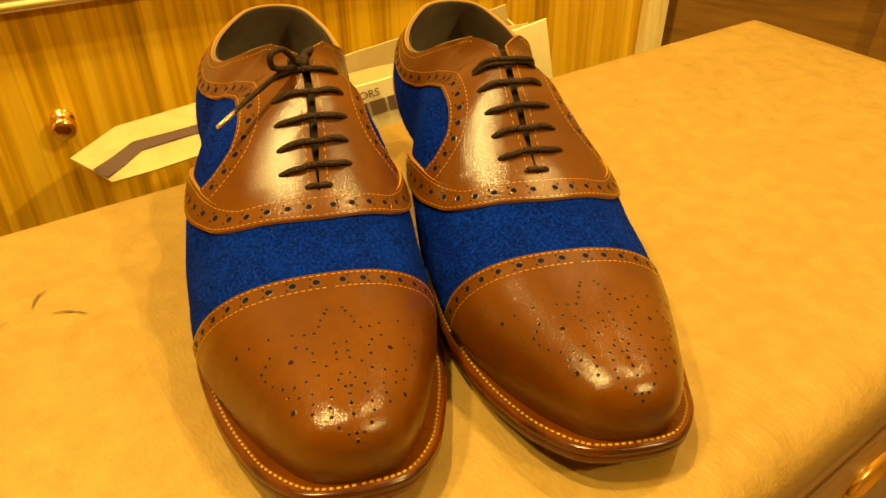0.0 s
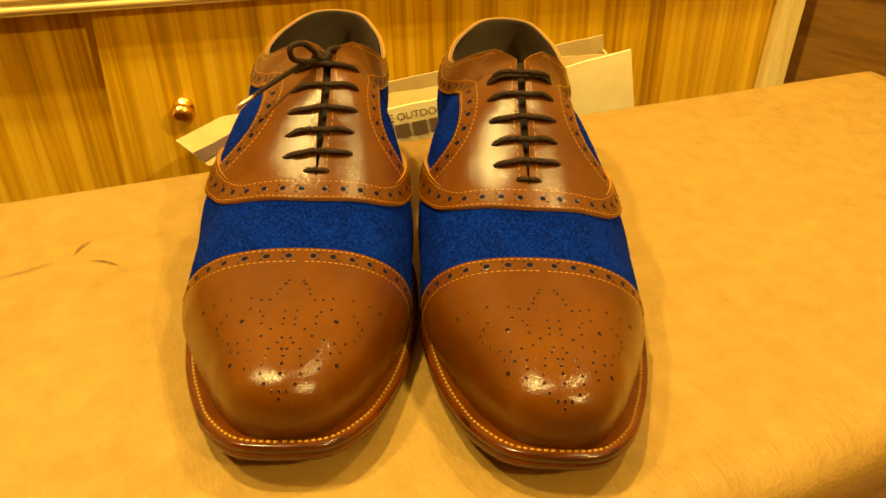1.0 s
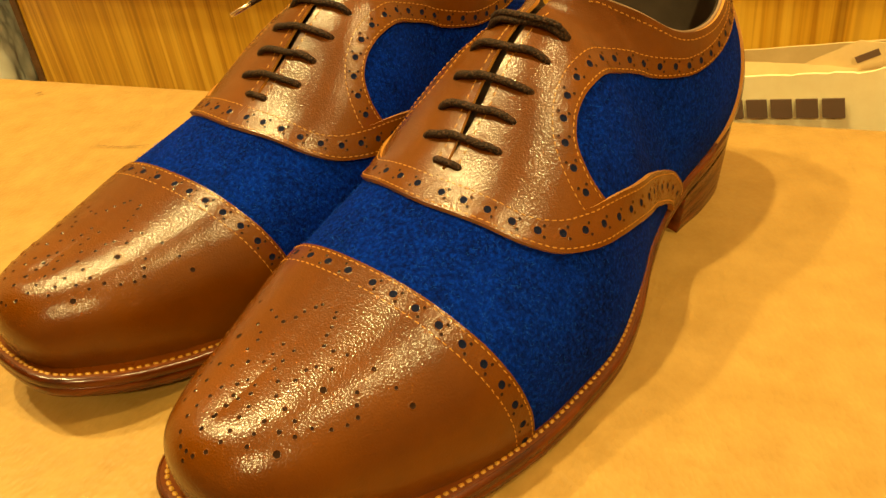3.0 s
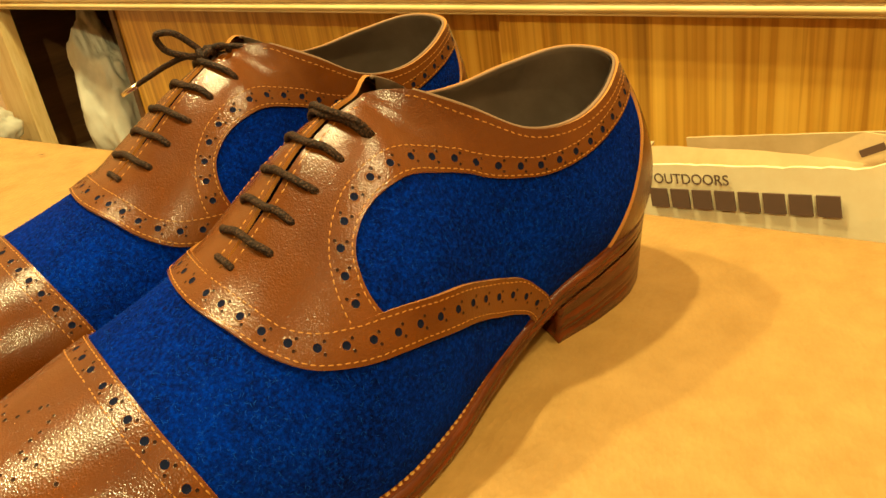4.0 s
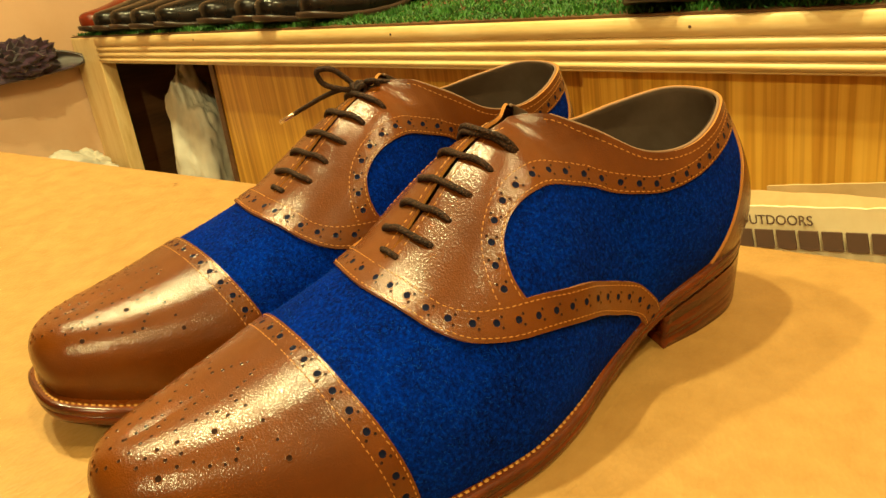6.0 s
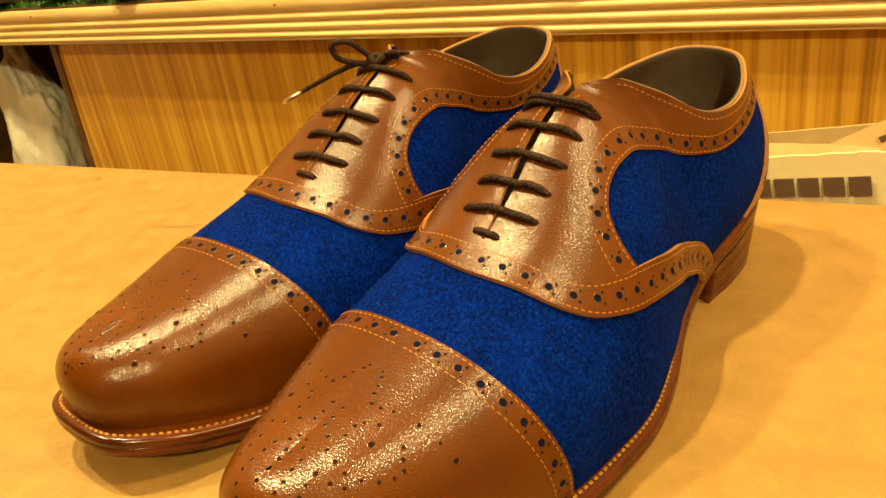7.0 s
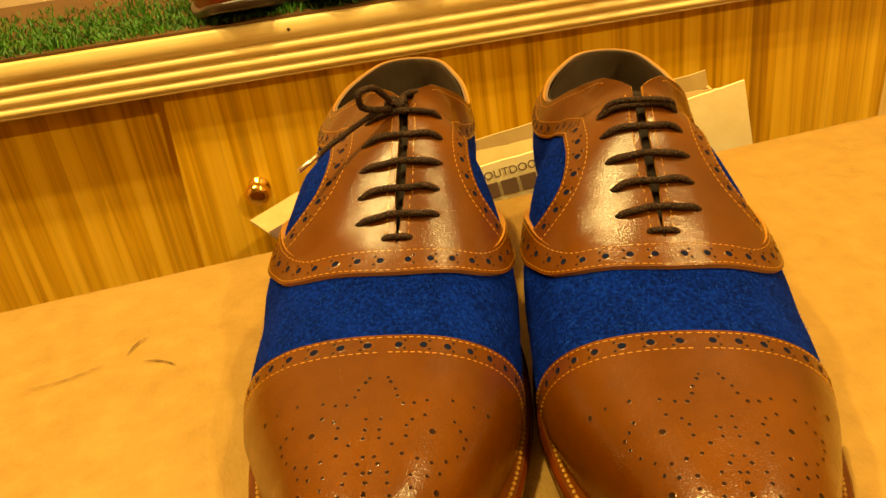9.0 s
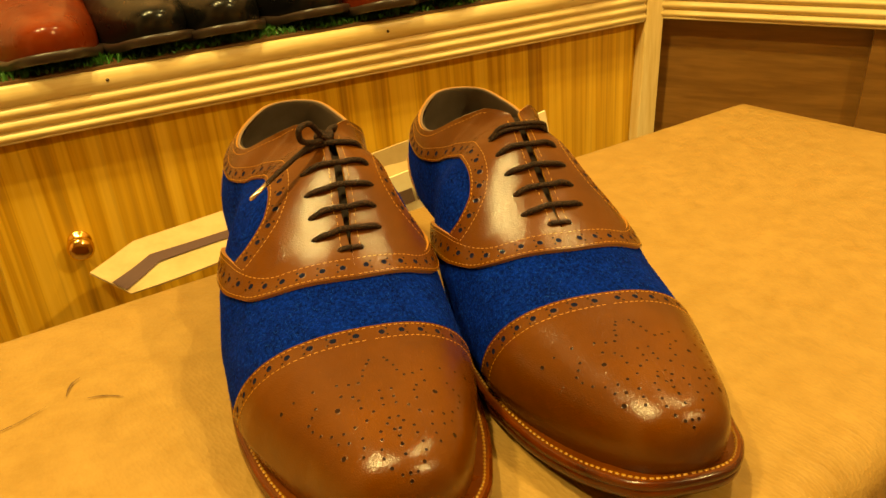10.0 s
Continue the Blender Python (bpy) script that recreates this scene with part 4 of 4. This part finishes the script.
# ---- shoes on display ----
def display_shoe(name, mat, label):
    ob = thing(name, Matrix(), label, "shoe", "shoes on the shelf")
    step = 6
    g = SKIN[::step, ::10]
    vs, fs = [], []
    for side in (1, -1):
        k = len(vs)
        vs += [tuple(q) for q in (g * (side, 1, 1)).reshape(-1, 3)]
        n = g.shape[1]
        quads = [(k + i * n + j, k + (i + 1) * n + j, k + (i + 1) * n + j + 1, k + i * n + j + 1) for i in range(g.shape[0] - 1) for j in range(n - 1)]
        fs += quads
    me = mesh_from("upper", vs, fs, mat)
    bm = bmesh.new()
    bm.from_mesh(me)
    bmesh.ops.remove_doubles(bm, verts=bm.verts, dist=1e-5)
    bmesh.ops.recalc_face_normals(bm, faces=bm.faces)
    bm.to_mesh(me)
    bm.free()
    piece("upper", me, ob)
    rows = []
    for inset, dz in ((.006, .001), (.0005, .0006), (0, -.003), (.0006, -.0075), (.002, -.0088)):
        o = sole_outline(inset, 50)
        rows.append(np.column_stack([o, curve_z(SEAT_Z, o[:, 1]) + dz]))
    vs, fs = ring_strip(rows)
    fs.append(tuple(range(len(vs) - len(rows[0]), len(vs))))
    piece("sole", mesh_from("sole", vs, fs, sole_black), ob, "dark sole with a visible welt")
    piece("heel", box_mesh("heel", (-.029, .008, 0), (.029, .07, .0255), sole_black, .004), ob)
    return ob


sole_black = material("dark_sole_edge", (0.035, 0.020, 0.014), 0.35)
black_one = display_shoe("display_shoe", black_leather, "polished black leather shoe on the grass shelf")
red_one = display_shoe("display_shoe", red_leather, "polished oxblood leather shoe on the grass shelf")
PLACES = [(x, False) for x in (-1.15, -1.05, -.95, -.83, -.73, -.61, -.51, -.41, .272, .364, .456, .64, .732, .824)] + [(.18, True), (.548, True), (-1.25, True)]
first = {}
for x, is_red in PLACES:
    m = WALL @ Matrix.Translation((x + random.uniform(-.005, .005), .300 + random.uniform(-.014, .010), .0605)) @ Matrix.Rotation(radians(180 + random.uniform(-6, 6)), 4, "Z")
    src = red_one if is_red else black_one
    if src not in first:
        first[src] = True
        src.matrix_world = m
    else:
        copy_thing(src, m)

# ---- cardboard box behind the bench ----
along = Vector((1, -.396, .2587)).normalized()
behind_it = Vector((.396, 1, 0)).normalized()
upward = along.cross(behind_it)
BOX = BENCH @ Matrix.Translation((.64, .4318, -.0168)) @ Matrix((along, behind_it, upward)).transposed().to_4x4()
box = thing("cardboard_box", BOX, "open kraft cardboard shoe box with torn printed flaps behind the bench", "box")


def sheet(name, rows, thick, mat, label="", parent=None):
    """A bent card of some thickness through rows of points."""
    g = np.array(rows, float)
    du, dv = np.gradient(g, axis=0), np.gradient(g, axis=1)
    n = np.cross(du, dv)
    n /= np.linalg.norm(n, axis=2)[..., None] + 1e-12
    a, b = g.shape[:2]
    vs = [tuple(q) for q in g.reshape(-1, 3)] + [tuple(q) for q in (g - n * thick).reshape(-1, 3)]
    k = a * b
    fs = []
    for i in range(a - 1):
        for j in range(b - 1):
            q = (i * b + j, (i + 1) * b + j, (i + 1) * b + j + 1, i * b + j + 1)
            fs += [q, tuple(p + k for p in q[::-1])]
    edge = [(i, 0) for i in range(a)] + [(a - 1, j) for j in range(1, b)] + [(i, b - 1) for i in range(a - 2, -1, -1)] + [(0, j) for j in range(b - 2, 0, -1)]
    ids = [i * b + j for i, j in edge]
    for p, q in zip(ids, ids[1:] + ids[:1]):
        fs.append((p, p + k, q + k, q))
    return piece(name, mesh_from(name, vs, fs, mat, False), parent or box, label)


def wavy(u0, u1, lower, upper, n=28, m=8, rough=.0015, seed=0):
    """Rows of points between two lines (v, z as functions of a 0..1), with torn, uneven upper edge."""
    rows = []
    for i in range(n):
        a = i / (n - 1)
        u = u0 + (u1 - u0) * a
        (v0, z0), (v1, z1) = lower(a), upper(a)
        tear = rough * noise.noise((u * 60, seed, 0)) + rough * .6 * noise.noise((u * 200, seed, 4))
        rows.append([(u, v0 + (v1 - v0) * k / (m - 1), z0 + (z1 + tear - z0) * k / (m - 1) + .001 * noise.noise((u * 20, k * .8, seed))) for k in range(m)])
    return rows


def plain_rows(x0, x1, y0, y1, low, top, n=34, m=8, rough=.0012, seed=0):
    """Rows of a card that leans from y0 to y1; top is a table of (x, z), with a torn edge."""
    return wavy(x0, x1, lambda a: (y0, low), lambda a: (y1, float(np.interp(x0 + (x1 - x0) * a, *zip(*top)))), n, m, rough, seed)


panel = sheet("printed_panel", plain_rows(-.165, .104, 0, 0, -.37, [(-.25, .013), (-.10, .0165), (.02, .0155), (.035, .019), (.06, .0235), (.104, .0265)], 60, 14, .0014, 1), .0025, card_pale, "pale cardboard side with brown print")
sheet("inner_flap", plain_rows(-.165, .02, .012, .030, -.02, [(-.25, .021), (-.11, .019), (-.05, .0157), (-.008, .011), (.02, .007)], 30, 5, .0008, 2), .0025, card, "kraft cardboard inner flap")
rear = sheet("rear_flap", plain_rows(-.036, .098, .026, .034, -.02, [(-.036, .006), (-.01, .019), (.010, .0255), (.05, .019), (.098, .012)], 30, 5, .0010, 5), .0025, card, "raised kraft flap with a dark mark")
mark = piece("printed_mark", box_mesh("printed_mark", (0, -.0006, 0), (.015, .0004, .0045), ink), rear)
mark.matrix_basis = Matrix.Translation((.010, .0285, .0125)) @ Matrix.Rotation(radians(-20), 4, "Y")
sheet("back_panel", plain_rows(-.165, .104, .115, .115, -.37, [(-.25, -.004), (.104, .002)], 20, 6, .0008, 3), .0025, card, "kraft cardboard back")
for x in (-.163, .1025):
    piece("end_panel", box_mesh("end_panel", (x - .0012, .003, -.36), (x + .0012, .112, -.012), card), box)
# the lid hanging open at the low end, creased once
FLAP = [((.351, .610, -.0945), (.376, .580, -.1125)), ((.377, .624, -.0915), (.396, .576, -.1105)), ((.4035, .638, -.0880), (.418, .572, -.1080)), ((.447, .639, -.0860), (.445, .573, -.1070)), ((.500, .640, -.0830), (.480, .575, -.1050))]
BAND = [(.55, .90), (.48, .74), (.40, .60), (.43, .60), (.47, .63)]
FROM_BENCH = BOX.inverted() @ BENCH
rows = [[tuple(FROM_BENCH @ Vector(a).lerp(Vector(b), k / 6)) for k in range(7)] for a, b in FLAP]
flap = sheet("flap", rows, .0022, card, "open kraft flap with a dark printed band")
rows = [[tuple(FROM_BENCH @ (Vector(a).lerp(Vector(b), k0 + (k1 - k0) * k / 3) + Vector((-.0004, -.0012, .0034)))) for k in range(4)] for (a, b), (k0, k1) in zip(FLAP, BAND)]
sheet("printed_band", rows, .0004, print_band, "", flap)


def lettering(text, size, at, mat, parent):
    cu = bpy.data.curves.new("lettering", "FONT")
    cu.body, cu.size, cu.extrude = text, size, .0002
    tmp = bpy.data.objects.new("lettering", cu)
    scene.collection.objects.link(tmp)
    me = bpy.data.meshes.new_from_object(tmp.evaluated_get(bpy.context.evaluated_depsgraph_get()))
    bpy.data.objects.remove(tmp)
    me.materials.append(mat)
    ob = piece("lettering", me, parent, "brown printed words")
    ob.matrix_basis = Matrix.Translation(at) @ Matrix.Rotation(radians(90), 4, "X")
    return ob


lettering("LIVE OUTDOORS", .0101, (-.137, -.0016, .0036), ink, panel)
for k in range(1, 11):
    w = .0138 if k != 2 else .0062
    x = .0105 - .01648 * (11 - k) + .0016
    piece("printed_bar", box_mesh("printed_bar", (x, -.0026, -.0136), (x + w, -.0014, -.0002), ink), panel)

# ---- plastic bags in the open compartment ----
def crumpled_bag(m, size, label, seed):
    bm = bmesh.new()
    bmesh.ops.create_icosphere(bm, subdivisions=5, radius=1)
    for q in bm.verts:
        d = q.co.normalized()
        f = 1 + .30 * noise.noise(d * 1.6 + Vector((seed, 0, 0))) + .16 * abs(noise.noise(d * 4 + Vector((0, seed, 0)))) - .10 * abs(noise.noise(d * 9))
        q.co = Vector((d.x * size[0], d.y * size[1], d.z * size[2])) * f
        q.co.z = max(q.co.z, -size[2] * .8)
    for f in bm.faces:
        f.smooth = True
    me = bpy.data.meshes.new("plastic_bag")
    bm.to_mesh(me)
    bm.free()
    me.materials.append(plastic)
    ob = new("plastic_bag", me)
    ob.matrix_world = m
    return tagged(ob, label, "bag", "plastic bags")


crumpled_bag(WALL @ Matrix.Translation((-1.03, .09, -.24)), (.085, .06, .19), "crumpled translucent white plastic bag in the cabinet", 1)
crumpled_bag(WALL @ Matrix.Translation((-1.06, .15, -.36)), (.09, .08, .09), "crumpled white plastic bag at the cabinet bottom", 4)
crumpled_bag(WALL @ Matrix.Translation((-1.26, -.14, -.26)), (.05, .11, .075), "white plastic bag on the floor beside the cabinet", 7)

# ---- dark slipper hung on the tan wall ----
slipper = thing("slipper", WALL @ Matrix.Translation((-1.315, -.15, .022)) @ Matrix.Rotation(radians(90), 4, "Z"), "dark purple slipper with a ruffled strap on the wall", "slipper")
out = [(.13 * math.cos(a) * (1 + .12 * math.cos(a)), .0, .030 * math.sin(a) - .012 * math.cos(a) ** 2) for a in np.linspace(0, 2 * math.pi, 40, endpoint=False)]
rows = [[(x * k, y, z * k) for x, _, z in out] for y, k in ((-.03, .92), (-.026, 1), (.018, 1), (.024, .9))]
vs, fs = ring_strip([np.array(r) for r in rows])
fs += [tuple(range(40)), tuple(range(120, 160))]
piece("sole", mesh_from("sole", vs, fs, fur), slipper)
bm = bmesh.new()
bmesh.ops.create_icosphere(bm, subdivisions=4, radius=1)
for q in bm.verts:
    d = q.co.normalized()
    q.co = Vector((d.x * .07 + .01, d.y * .04 - .02, d.z * .042 + .014)) * (1 + .35 * noise.noise(d * 5))
me = bpy.data.meshes.new("ruffle")
bm.to_mesh(me)
bm.free()
me.materials.append(fur)
piece("ruffle", me, slipper, "ruffled dark velvet strap")

# ---- the pair of shoes on the bench ----
shoe_a = build_shoe(shoe_pose(.1567, .6146, 20.7), "tan leather and blue suede brogue oxford, laces loosely tucked", .0075, .007, .0105, False, .0042)
shoe_b = build_shoe(shoe_pose(.0359, .5672, 24.3), "tan leather and blue suede brogue oxford with a tied bow", -.0065, -.005, .012, True, .004)
